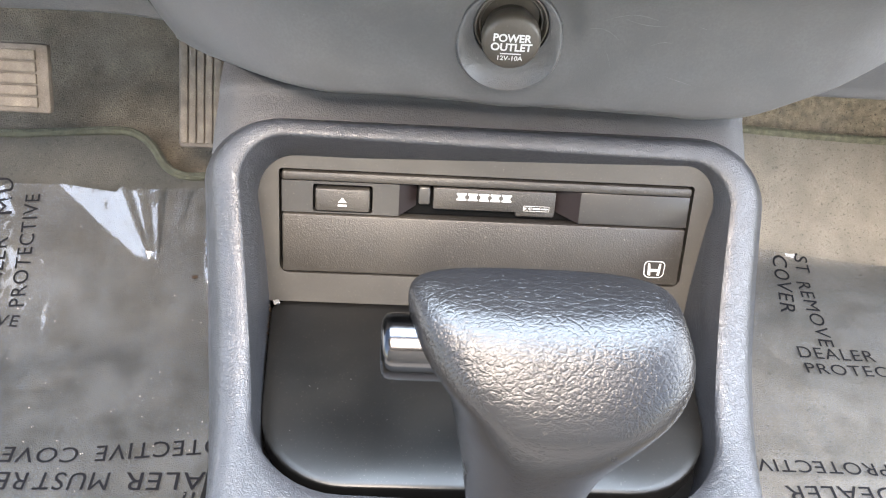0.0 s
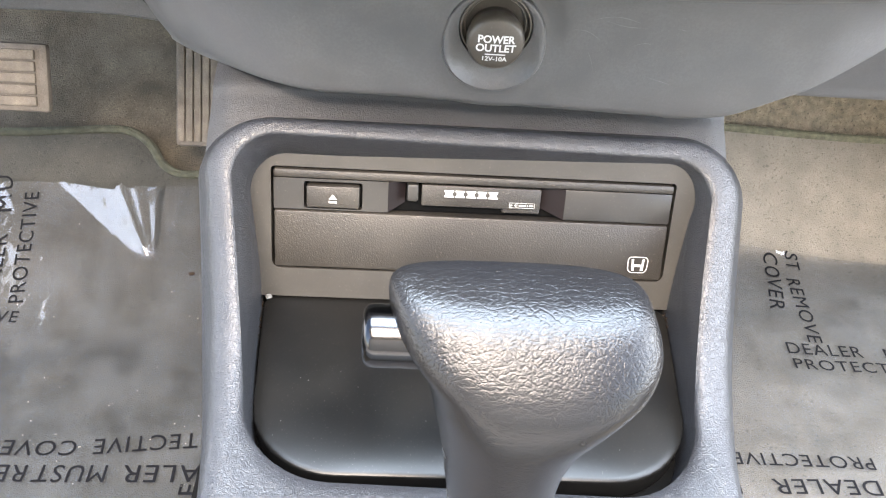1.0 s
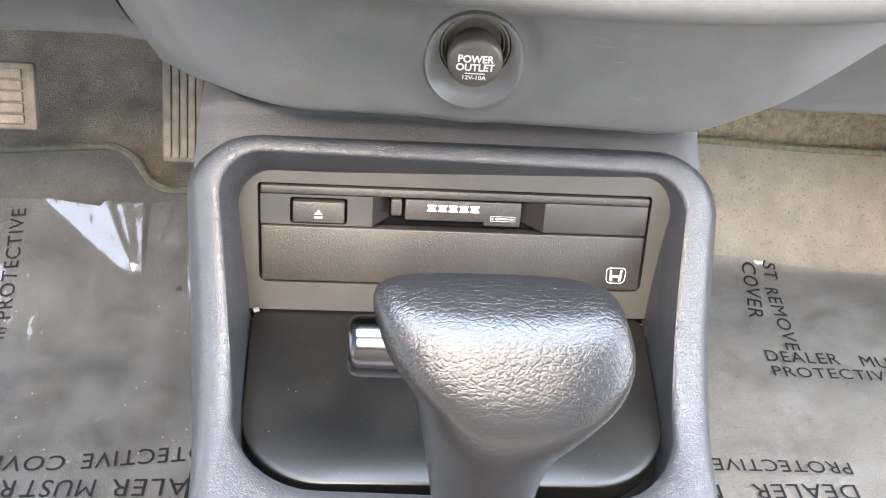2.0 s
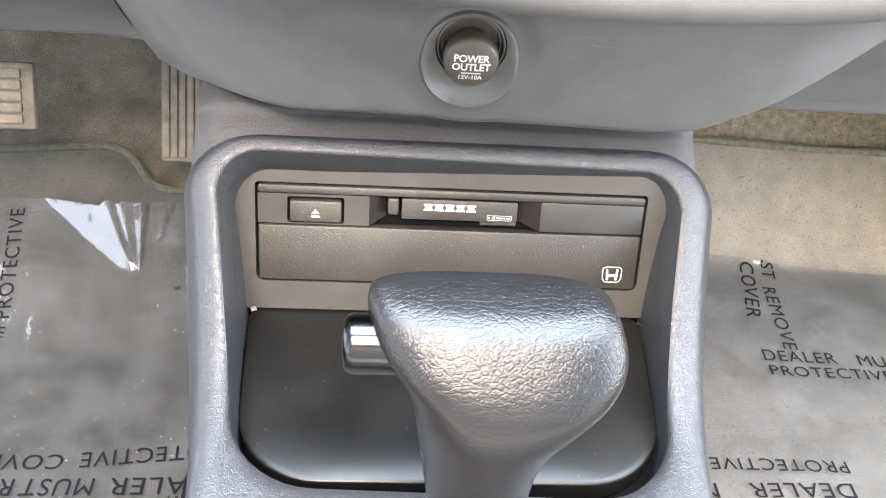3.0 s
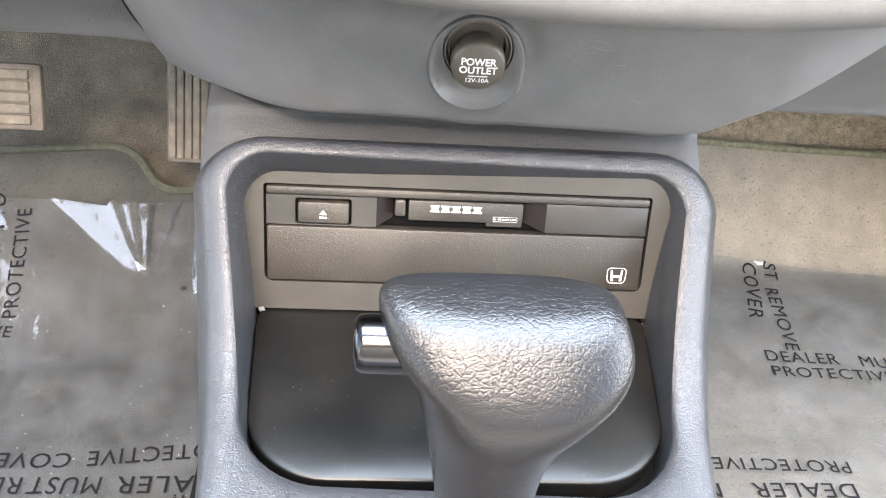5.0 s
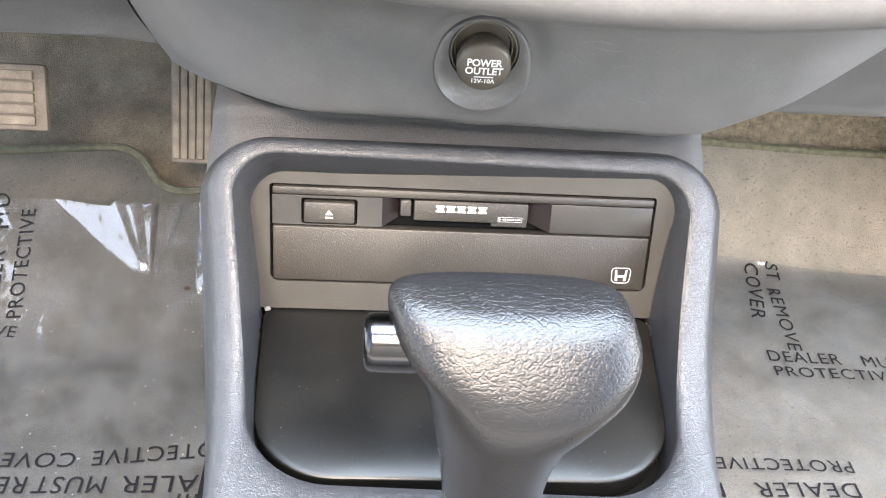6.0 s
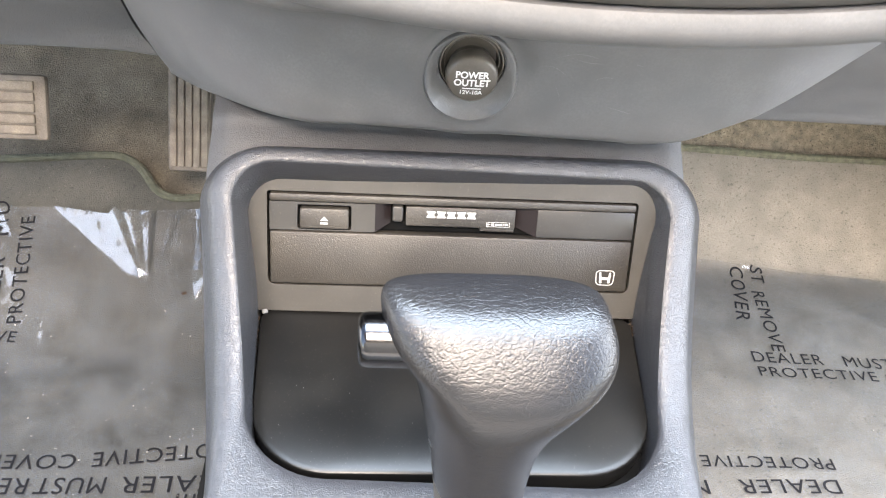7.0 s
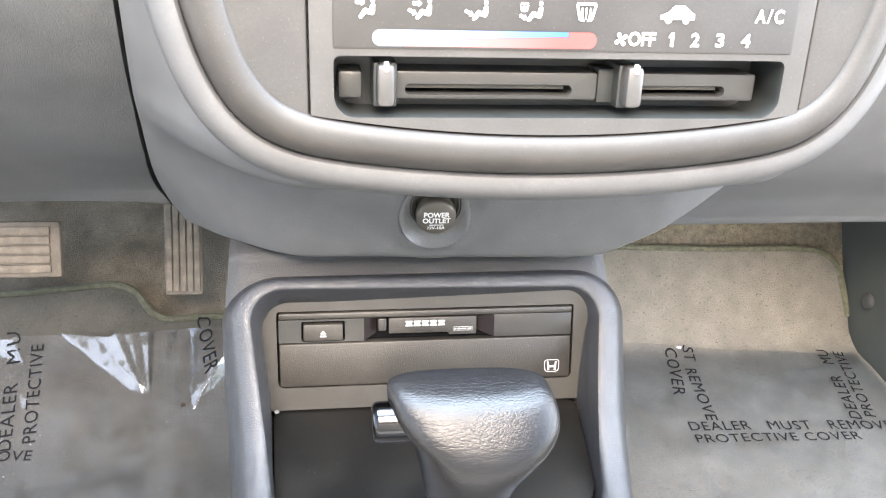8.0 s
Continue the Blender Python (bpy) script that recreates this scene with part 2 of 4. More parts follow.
def block(size, at, bevel=0.0008, m=None, seg=2):
    """A box with rounded edges round the point at; m turns and places it."""
    bm = bmesh.new()
    bmesh.ops.create_cube(bm, size=1.0)
    for v in bm.verts:
        v.co = Vector((v.co.x * size[0], v.co.y * size[1], v.co.z * size[2])) + Vector(at)
    if bevel:
        bmesh.ops.bevel(bm, geom=bm.edges[:], offset=bevel, segments=seg, affect="EDGES", profile=0.5)
    if m is not None:
        bm.transform(m)
    return bm


def rrect(w_top, w_bot, s0, s1, r_top, r_bot, edge=10, arc=10):
    """An outline of points (x, s) with round corners, clockwise from the middle of its top; s grows downwards."""
    pts = []

    def line(a, b, n):
        for i in range(n):
            pts.append((a[0] + (b[0] - a[0]) * i / n, a[1] + (b[1] - a[1]) * i / n))

    def corner(c, r, a0):
        for i in range(arc):
            a = radians(a0 + 90 * i / arc)
            pts.append((c[0] + r * math.sin(a), c[1] - r * math.cos(a)))
    line((0, s0), (w_top - r_top, s0), edge)
    corner((w_top - r_top, s0 + r_top), r_top, 0)
    line((w_top, s0 + r_top), (w_bot, s1 - r_bot), edge * 2)
    corner((w_bot - r_bot, s1 - r_bot), r_bot, 90)
    line((w_bot - r_bot, s1), (-w_bot + r_bot, s1), edge * 2)
    corner((-w_bot + r_bot, s1 - r_bot), r_bot, 180)
    line((-w_bot, s1 - r_bot), (-w_top, s0 + r_top), edge * 2)
    corner((-w_top + r_top, s0 + r_top), r_top, 270)
    line((-w_top + r_top, s0), (0, s0), edge)
    return pts


def smooth_curve(knots, x):
    """A smooth curve through knots (x, y), which rise in x."""
    if x <= knots[0][0]:
        return knots[0][1]
    for i in range(len(knots) - 1):
        (x0, y0), (x1, y1) = knots[i], knots[i + 1]
        if x <= x1:
            xp, yp = knots[i - 1] if i else (x0 - (x1 - x0), y0 - (y1 - y0))
            xn, yn = knots[i + 2] if i + 2 < len(knots) else (x1 + (x1 - x0), y1 + (y1 - y0))
            h, u = x1 - x0, (x - x0) / (x1 - x0)
            m0, m1 = (y1 - yp) / (x1 - xp) * h, (yn - y0) / (xn - x0) * h
            return (2 * u**3 - 3 * u**2 + 1) * y0 + (u**3 - 2 * u**2 + u) * m0 + (3 * u**2 - 2 * u**3) * y1 + (u**3 - u**2) * m1
    return knots[-1][1]


def letters(text, place, wide, high, spacing=1.0, bold=0.0):
    """Flat lettering as a bmesh, fitted to wide x high; place(u, v) gives each corner's point, u along the line, v up."""
    cu = bpy.data.curves.new("letters", "FONT")
    cu.body, cu.space_character, cu.resolution_u, cu.offset = text, spacing, 4, bold
    ob = bpy.data.objects.new("letters", cu)
    scene.collection.objects.link(ob)
    me = bpy.data.meshes.new_from_object(ob.evaluated_get(bpy.context.evaluated_depsgraph_get()))
    bpy.data.objects.remove(ob)
    bm = bmesh.new()
    bm.from_mesh(me)
    bpy.data.meshes.remove(me)
    xs, ys = [v.co.x for v in bm.verts], [v.co.y for v in bm.verts]
    x0, x1, y0, y1 = min(xs), max(xs), min(ys), max(ys)
    for v in bm.verts:
        v.co = place((v.co.x - x0) / (x1 - x0) * wide, (v.co.y - y0) / (y1 - y0) * high)
    return bm


def flat_shapes(shapes, place):
    """Flat outlines, each a list of (u, v), as one bmesh."""
    bm = bmesh.new()
    for s in shapes:
        bm.faces.new([bm.verts.new(place(*p)) for p in s])
    return bm


def circle(c, r, n=20, a0=0, a1=360):
    return [(c[0] + r * math.cos(radians(a0 + (a1 - a0) * i / n)), c[1] + r * math.sin(radians(a0 + (a1 - a0) * i / n))) for i in range(n)]


def bar(a, b, w):
    d = Vector((b[0] - a[0], b[1] - a[1])).normalized() * (w / 2)
    return [(a[0] - d.y, a[1] + d.x), (a[0] + d.y, a[1] - d.x), (b[0] + d.y, b[1] - d.x), (b[0] - d.y, b[1] + d.x)]


# ---- the cabin ----
def slab(name, size, at, mat, label, turn=0):
    ob = part(name, block(size, (0, 0, 0), 0.004), mat)
    ob.matrix_world = pose(*at, turn)
    return tagged(ob, label, name.split("_")[0], kind="structure")


ground = part("ground", grid([[(x, y, -0.32) for x in (-400, -4, 4, 400)] for y in (-400, -4, 4, 400)]), GROUND)
tagged(ground, "pale concrete ground outside the car", "ground", kind="structure")
# unseen ceiling, left open where the overhead lamp is added
tagged(part("ceiling", grid([[(x, y, 1.0) for x, y in ((-0.69, y0), (-0.4, y0), (0.4, y0), (0.69, y0))] for y0 in (-1.86, -0.58)]), LINER), "beige cloth headliner over the cabin", "ceiling", kind="structure")
for x0, x1, y0, y1 in ((-0.69, -0.4, -0.58, -0.12), (0.4, 0.69, -0.58, -0.12), (-0.4, 0.4, -0.14, -0.12)):
    slab("trim_header", (x1 - x0, y1 - y0, 0.03), ((x0 + x1) / 2, (y0 + y1) / 2, 1.012), LINER, "beige header beside the opening added for the overhead lamp")
slab("wall_rear", (1.36, 0.05, 0.85), (0, -1.85, 0.125), LINER, "plain rear end of the cabin")
for side, x in (("left", -0.7), ("right", 0.7)):
    slab("wall_%s_rear" % side, (0.05, 1.1, 0.8), (x, -1.28, 0.1), LINER, "plain rear side of the cabin")
    tall = 0.46 if side == "left" else 0.44
    slab("wall_%s_door" % side, (0.06, 1.2, tall), (x, -0.13, tall / 2 - 0.3), KICK, "dark lower door panel along the floor")
    slab("wall_%s_front" % side, (0.05, 0.44, 0.9), (x, 0.85, 0.15), KICK, "plain dark side of the footwell")
slab("wall_front", (1.4, 0.04, 1.0), (0, 1.02, 0.1), STEEL, "dark bulkhead behind the pedals")
# unseen block, added to bounce light up onto the dashboard's face
slab("wall_bench", (1.2, 0.5, 0.3), (0, -0.42, 0.02), BOUNCE, "plain beige seat-high block added behind the camera to bounce light")
# unseen wall, high enough to keep rear sky off the heater panel
slab("wall_seat", (1.2, 0.12, 0.76), (0, -0.64, 0.33), LINER, "plain beige wall behind the camera", -12)


def driver_height(y):
    return smooth_curve([(0.2, 0.0), (0.38, 0.0), (0.42, 0.004), (0.47, 0.024), (0.53, 0.052), (0.6, 0.085), (0.68, 0.15), (0.8, 0.36), (1.0, 0.75)], y)


def passenger_height(y):
    return smooth_curve([(0.2, 0.0), (0.5, 0.0), (0.55, 0.002), (0.577, 0.034), (0.61, 0.088), (0.66, 0.17), (0.74, 0.33), (0.86, 0.6), (1.0, 0.8)], y)


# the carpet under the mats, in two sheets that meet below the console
for x0, x1, mat, label in ((-0.69, 0.0, SHADED_CARPET, "worn brown car carpet with sand in it, shade darkened into its colour"), (0.0, 0.69, SUNLIT_CARPET, "coarse car carpet full of sand, sunlight put into its tan colour")):
    rows = []
    for i in range(81):
        y = -0.6 + 1.6 * i / 80
        row = []
        for j in range(31):
            x = x0 + (x1 - x0) * j / 30
            k = min(1, max(0, (x + 0.1) / 0.2))
            row.append((x, y, driver_height(y) * (1 - k) + passenger_height(y) * k - 0.012 + 0.003 * noise.noise((x * 14, y * 14, 0))))
        rows.append(row)
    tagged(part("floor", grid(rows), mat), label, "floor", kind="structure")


# ---- floor mats ----
def mat_front_driver(x):
    return smooth_curve([(-0.6, 0.572), (-0.363, 0.579), (-0.317, 0.5825), (-0.28, 0.5855), (-0.263, 0.5845), (-0.25, 0.578), (-0.241, 0.569), (-0.2315, 0.556), (-0.216, 0.5478), (-0.19, 0.5488), (-0.1, 0.549)], x)


def mat_front_passenger(x):
    return smooth_curve([(0.1, 0.616), (0.24, 0.6135), (0.36, 0.611), (0.48, 0.6095), (0.505, 0.6047), (0.5155, 0.5965), (0.521, 0.583), (0.524, 0.5687)], x)


def floor_mat(name, x0, x1, front, height, label, mat, edge, edge_label):
    ob = thing(name, label, "floor mat", "floor mats")
    rows = []
    for i in range(70):
        v = i / 69
        row = []
        for j in range(60):
            x = x0 + (x1 - x0) * j / 59
            y = 0.1 + (front(x) - 0.1) * v
            row.append((x, y, height(y) + 0.0015 * noise.noise((x * 30, y * 30, 3))))
        rows.append(row)
    rows.append([(p[0], p[1] + 0.001, p[2] - 0.01) for p in rows[-1]])
    part("carpet", grid(rows), mat, ob)
    path = []
    for j in range(120):
        x = x0 + (x1 - x0) * j / 119
        path.append((x, front(x), height(front(x)) + 0.001))
    part("binding", sweep(path, 0.0037, 8), edge, ob, edge_label)
    return ob


def sweep(path, r, n=8, squash=1.0):
    """A round cord along a path."""
    rings = []
    for i, p in enumerate(path):
        a, b = Vector(path[max(0, i - 1)]), Vector(path[min(len(path) - 1, i + 1)])
        d = (b - a).normalized()
        s = d.cross(Vector((0, 0, 1))).normalized()
        u = s.cross(d)
        rings.append([Vector(p) + r * (math.cos(2 * math.pi * k / n) * s + squash * math.sin(2 * math.pi * k / n) * u) for k in range(n)])
    return tube(rings)


floor_mat("floor_mat", -0.62, -0.1, mat_front_driver, driver_height, "grey-brown carpet mat with green edge below the pedals", SHADED_MAT, TRIM, "dark green stitched binding")
floor_mat("floor_mat", 0.1, 0.524, mat_front_passenger, passenger_height, "beige-grey carpet mat rising towards the bulkhead", MAT, PALE_TRIM, "pale olive stitched binding")


def islands(bm):
    """The separate pieces of a bmesh, each as a bmesh of its own."""
    bm.verts.index_update()
    seen, found = set(), []
    for v in bm.verts:
        if v in seen:
            continue
        todo, piece = [v], []
        seen.add(v)
        while todo:
            a = todo.pop()
            piece.append(a)
            for e in a.link_edges:
                o = e.other_vert(a)
                if o not in seen:
                    seen.add(o)
                    todo.append(o)
        found.append(piece)
    out = []
    for piece in found:
        nb = bmesh.new()
        twin = {a: nb.verts.new(a.co) for a in piece}
        for fc in {q for a in piece for q in a.link_faces}:
            nb.faces.new([twin[a] for a in fc.verts])
        out.append(nb)
    bm.free()
    return out


# ---- clear protective covers with their lettering ----
def pleat(x, y, apex, left, right, front, tall, peaks, wide=0.0):
    """A fan of pleats that opens from its apex towards the film's front edge; peaks: knots of (share across, share of height)."""
    d = (y - apex[1]) / (front - apex[1])
    if d <= 0:
        return 0.0
    xl, xr = apex[0] - wide / 2, apex[0] + wide / 2
    xl, xr = xl + (left - xl) * d, xr + (right - xr) * d
    u = (x - xl) / (xr - xl)
    if not 0 < u < 1:
        return 0.0
    for (u0, h0), (u1, h1) in zip(peaks, peaks[1:]):
        if u <= u1:
            return tall * min(1, d + wide * 12) * min(1, d * 8) * (h0 + (h1 - h0) * (u - u0) / (u1 - u0))
    return 0.0


def driver_cover(x, y):
    h = driver_height(y) + 0.0035
    h += pleat(x, y, (-0.229, 0.4735), -0.3095, -0.226, 0.531, 0.0155, ((0, 0), (0.565, 1), (0.65, 0.7), (0.74, 0.87), (0.845, 0.55), (0.96, 0.77), (1, 0)), 0.013)
    h += pleat(x, y, (-0.2175, 0.479), -0.2185, -0.2045, 0.53, 0.005, ((0, 0), (0.6, 0.4), (0.85, 1), (1, 0)))
    h += pleat(x, y, (-0.184, 0.457), -0.19, -0.155, 0.49, 0.012, ((0, 0), (0.75, 1), (1, 0)))
    h += pleat(x, y, (-0.184, 0.49), -0.196, -0.18, 0.55, 0.005, ((0, 0), (0.7, 1), (1, 0)))
    h += pleat(x, y, (-0.337, 0.505), -0.41, -0.332, 0.535, 0.012, ((0, 0), (0.7, 1), (1, 0)))
    h += pleat(x, y, (-0.33, 0.464), -0.345, -0.285, 0.49, 0.003, ((0, 0), (0.6, 1), (1, 0))) * max(0, 1 - (y - 0.464) / 0.022) * 2
    return h + 0.0012 * noise.noise((x * 22, y * 22, 7)) + 0.0006 * noise.noise((x * 70, y * 50, 1)) + 0.0002 * noise.noise((x * 200, y * 140, 4))


def passenger_edge(x):
    return smooth_curve([(0.1, 0.562), (0.28, 0.5528), (0.3225, 0.5483), (0.3755, 0.5411), (0.4346, 0.5366), (0.5, 0.53)], x)


def curl(x):
    """How far the film's front edge turns up along it."""
    k = 0.0
    for at, wide, tall in ((0.27, 0.02, 0.001), (0.318, 0.008, 0.0042), (0.347, 0.007, 0.0028), (0.362, 0.004, 0.002), (0.378, 0.006, 0.0018)):
        k += tall * max(0, 1 - ((x - at) / wide) ** 2)
    return k


def passenger_cover(x, y):
    h = passenger_height(y) + 0.0035
    h += curl(x) * max(0, (y - passenger_edge(x) + 0.006) / 0.006) ** 1.3
    return h + 0.0012 * noise.noise((x * 18, y * 18, 5)) + 0.0004 * noise.noise((x * 80, y * 60, 2))


def cover(x0, x1, y1, height, label):
    ob = thing("protective_cover", label, "plastic cover", "clear covers over the floor mats")
    rows = []
    for i in range(270):
        v = i / 90 * 0.72 if i < 90 else 0.72 + 0.28 * (i - 90) / 179
        row = []
        for j in range(360):
            x = x0 + (x1 - x0) * j / 359
            y = 0.1 + (y1(x) - 0.1) * v
            row.append((x, y, height(x, y)))
        rows.append(row)
    part("film_sheet", grid(rows), FILM, ob, orient=False)
    return ob


def cover_text(ob, height, start, end, high, text):
    """A line of lettering from start to end on a cover; the letters stand to the left of that way."""
    s, e = Vector(start), Vector(end)
    d = (e - s).normalized()
    up = Vector((-d.y, d.x))

    def place(u, v):
        p = s + d * u + up * v
        return (p.x, p.y, height(p.x, p.y) + 0.0006)
    bm = letters(text, place, (e - s).length, high, 1.1)
    for piece in islands(bm):
        part("letter", piece, BLACK, ob, smooth=False)


LINE1, LINE2 = "DEALER   MUST   REMOVE", "PROTECTIVE COVER"
driver = cover(-0.5, -0.104, lambda x: 0.533 + 0.05 * max(0, x + 0.24) - 0.9 * (driver_cover(x, 0.53) - driver_height(0.53) - 0.0035), driver_cover, "clear wrinkled plastic film over the floor mat below the pedals")
passenger = cover(0.104, 0.518, lambda x: passenger_edge(x) - 0.6 * curl(x), passenger_cover, "clear plastic film with warning text over the carpet mat")
cover_text(passenger, passenger_cover, (0.282, 0.4205), (0.487, 0.4085), 0.0122, LINE1)
cover_text(passenger, passenger_cover, (0.282, 0.404), (0.446, 0.3964), 0.011, LINE2)
cover_text(passenger, passenger_cover, (0.3215, 0.5475), (0.3178, 0.527), 0.0118, "ST")
cover_text(passenger, passenger_cover, (0.3105, 0.511), (0.3028, 0.4335), 0.0118, "REMOVE")
cover_text(passenger, passenger_cover, (0.3017, 0.5475), (0.2835, 0.4715), 0.0128, "COVER")
cover_text(passenger, passenger_cover, (0.4622, 0.424), (0.4853, 0.5345), 0.012, "DEALER   MU")
cover_text(passenger, passenger_cover, (0.4786, 0.4265), (0.502, 0.5305), 0.0112, "PROTECTIVE")
cover_text(passenger, passenger_cover, (0.3056, 0.3197), (0.2047, 0.3218), 0.0105, "PROTECTIVE")
cover_text(passenger, passenger_cover, (0.3016, 0.3007), (0.15, 0.299), 0.012, "DEALER   MUST ")
cover_text(driver, driver_cover, (-0.3335, 0.43), (-0.344, 0.53), 0.0115, "DEALER   MU")
cover_text(driver, driver_cover, (-0.3145, 0.4363), (-0.3235, 0.524), 0.0112, "PROTECTIVE")
cover_text(driver, driver_cover, (-0.372, 0.4205), (-0.315, 0.4196), 0.0093, "REMOVE")
cover_text(driver, driver_cover, (-0.128, 0.33), (-0.2274, 0.3182), 0.0125, "PROTECTIVE")
cover_text(driver, driver_cover, (-0.2379, 0.3171), (-0.2965, 0.315), 0.012, "COVER")
cover_text(driver, driver_cover, (-0.128, 0.301), (-0.2031, 0.2981), 0.0132, "DEALER")
cover_text(driver, driver_cover, (-0.213, 0.2979), (-0.258, 0.2972), 0.0132, "MUST")
cover_text(driver, driver_cover, (-0.2633, 0.2971), (-0.33, 0.295), 0.0132, "REMOVE")
cover_text(driver, driver_cover, (-0.1866, 0.5416), (-0.1739, 0.4843), 0.0125, "COVER")
cover_text(driver, driver_cover, (-0.152, 0.262), (-0.152, 0.285), 0.0125, "VE")


# ---- pedals ----
def pedal(name, m, wide, tall, across, count, label):
    """A ribbed rubber pad on a steel arm; the pad lies in its own xy plane, facing +z."""
    ob = thing(name, label, "pedal")
    pad = part("pad", block((wide, tall, 0.008), (0, 0, -0.004), 0.003, m), PAD, ob, "worn dusty rubber pad")
    for i in range(count):
        k = (i + 0.5) / count - 0.5
        if across:
            b = block((wide * 0.86, tall * 0.86 / count * 0.82, 0.003), (0, k * tall * 0.84, 0.001), 0.0009, m)
        else:
            b = block((wide * 0.9 / count * 0.84, tall * 0.93, 0.003), (k * wide * 0.9, 0, 0.001), 0.0009, m)
        part("rib", b, PEDAL, pad)
    part("arm", block((0.014, 0.3, 0.012), (0, 0.14, -0.016), 0.003, m @ pose(0, 0, 0, 18)), STEEL, ob, "black steel arm")
    return ob


pedal("brake_pedal", pose(-0.342, 0.5015, 0.169, 65), 0.118, 0.048, True, 5, "worn ribbed brown-grey brake pedal above the mat")
pedal("accelerator_pedal", pose(-0.193, 0.557, 0.145, 60), 0.035, 0.105, False, 5, "narrow ribbed accelerator pedal beside the console")


# ---- dashboard ----
STACK_X = 0.02


def stack_profile(z):
    return smooth_curve([(0.27, 0.3), (0.285, 0.281), (0.297, 0.274), (0.32, 0.27), (0.335, 0.267), (0.345, 0.2635), (0.354, 0.256), (0.361, 0.243), (0.368, 0.226),
                         (0.374, 0.21), (0.379, 0.196), (0.383, 0.187), (0.388, 0.182), (0.395, 0.1795), (0.41, 0.185), (0.5, 0.195), (0.6, 0.21)], z)


def flank_profile(z):
    return smooth_curve([(0.24, 0.405), (0.259, 0.387), (0.3, 0.35), (0.34, 0.318), (0.39, 0.284), (0.44, 0.262), (0.5, 0.25), (0.6, 0.24)], z)


def stack_depth(x, z):
    """The centre stack: a bulge that runs back into the flanks on both sides."""
    w = min(1.15, max(0, (abs(x - STACK_X) - (0.085 if x < STACK_X else 0.112)) / 0.093)) ** 1.6
    return stack_profile(z) * (1 - w) + flank_profile(z) * w


def seam_x(z):
    return smooth_curve([(0.25, -0.15), (0.266, -0.1556), (0.28, -0.162), (0.295, -0.1642), (0.31, -0.164), (0.34, -0.1605), (0.4, -0.1525), (0.445, -0.148), (0.6, -0.141)], z)


def stack_right(z):
    return smooth_curve([(0.24, 0.187), (0.275, 0.197), (0.31, 0.202), (0.347, 0.213), (0.37, 0.217), (0.5, 0.222), (0.6, 0.225)], z)


def stack_bottom(x):
    return smooth_curve([(-0.2, 0.25), (-0.155, 0.2675), (-0.118, 0.2895), (-0.085, 0.2965), (-0.04, 0.299), (0.07, 0.2965), (0.09, 0.2945), (0.106, 0.2955), (0.125, 0.305), (0.148, 0.318), (0.172, 0.331), (0.215, 0.353), (0.26, 0.382), (0.3, 0.41)], x)


dashboard = thing("dashboard", "blue-grey moulded plastic dashboard with a bulging centre stack", "dashboard")
cols, rows = 180, 130
sheet = []
for j in range(-5, rows):
    row = []
    for i in range(cols):
        u = i / (cols - 1)
        x = -0.16 + 0.43 * u
        for _ in range(6):
            zb = stack_bottom(x)
            z = zb + (0.58 - zb) * (max(0, j) / (rows - 1)) ** 1.3
            x = seam_x(z) + (stack_right(z) - seam_x(z)) * u
        y = stack_depth(x, z)
        k = min(1, max(0, 1 - (math.hypot(x - 0.001, z - 0.3245) - 0.0205) / 0.01))
        y += (0.2705 - y) * k * k * (3 - 2 * k)
        if j < 0:
            a = radians(-j * 18)
            y, z = y + 0.011 * (1 - math.cos(a)) + 0.006 * (-j == 5), z - (0.009 - 0.004 * min(1, max(0, -x / 0.12)) - 0.006 * min(1, max(0, (x - 0.08) / 0.04))) * math.sin(a)
        row.append((x, y, z))
    sheet.append(row)
sheet.insert(0, [(p[0], p[1] + 0.12, p[2] - 0.002) for p in sheet[0]])
for r in sheet:
    r.insert(0, (r[0][0] + 0.0005, r[0][1] + 0.02, r[0][2]))
    r.extend([(r[-1][0] + 0.003, r[-1][1] + 0.003, r[-1][2]), (r[-1][0] + 0.0042, r[-1][1] + 0.008, r[-1][2]), (r[-1][0] + 0.0045, r[-1][1] + 0.09, r[-1][2])])
bm = grid(sheet)
bmesh.ops.delete(bm, geom=[q for q in bm.faces if math.hypot(q.calc_center_median().x - 0.001, q.calc_center_median().z - 0.3245) < 0.0192 or (-0.058 < q.calc_center_median().x < 0.133 and 0.415 < q.calc_center_median().z < 0.45)], context="FACES")
part("centre_panel", bm, DASH, dashboard)


def side_profile(z):
    return smooth_curve([(0.235, 0.446), (0.25, 0.432), (0.27, 0.412), (0.31, 0.372), (0.36, 0.325), (0.42, 0.283), (0.5, 0.25), (0.6, 0.24)], z)


sheet = []
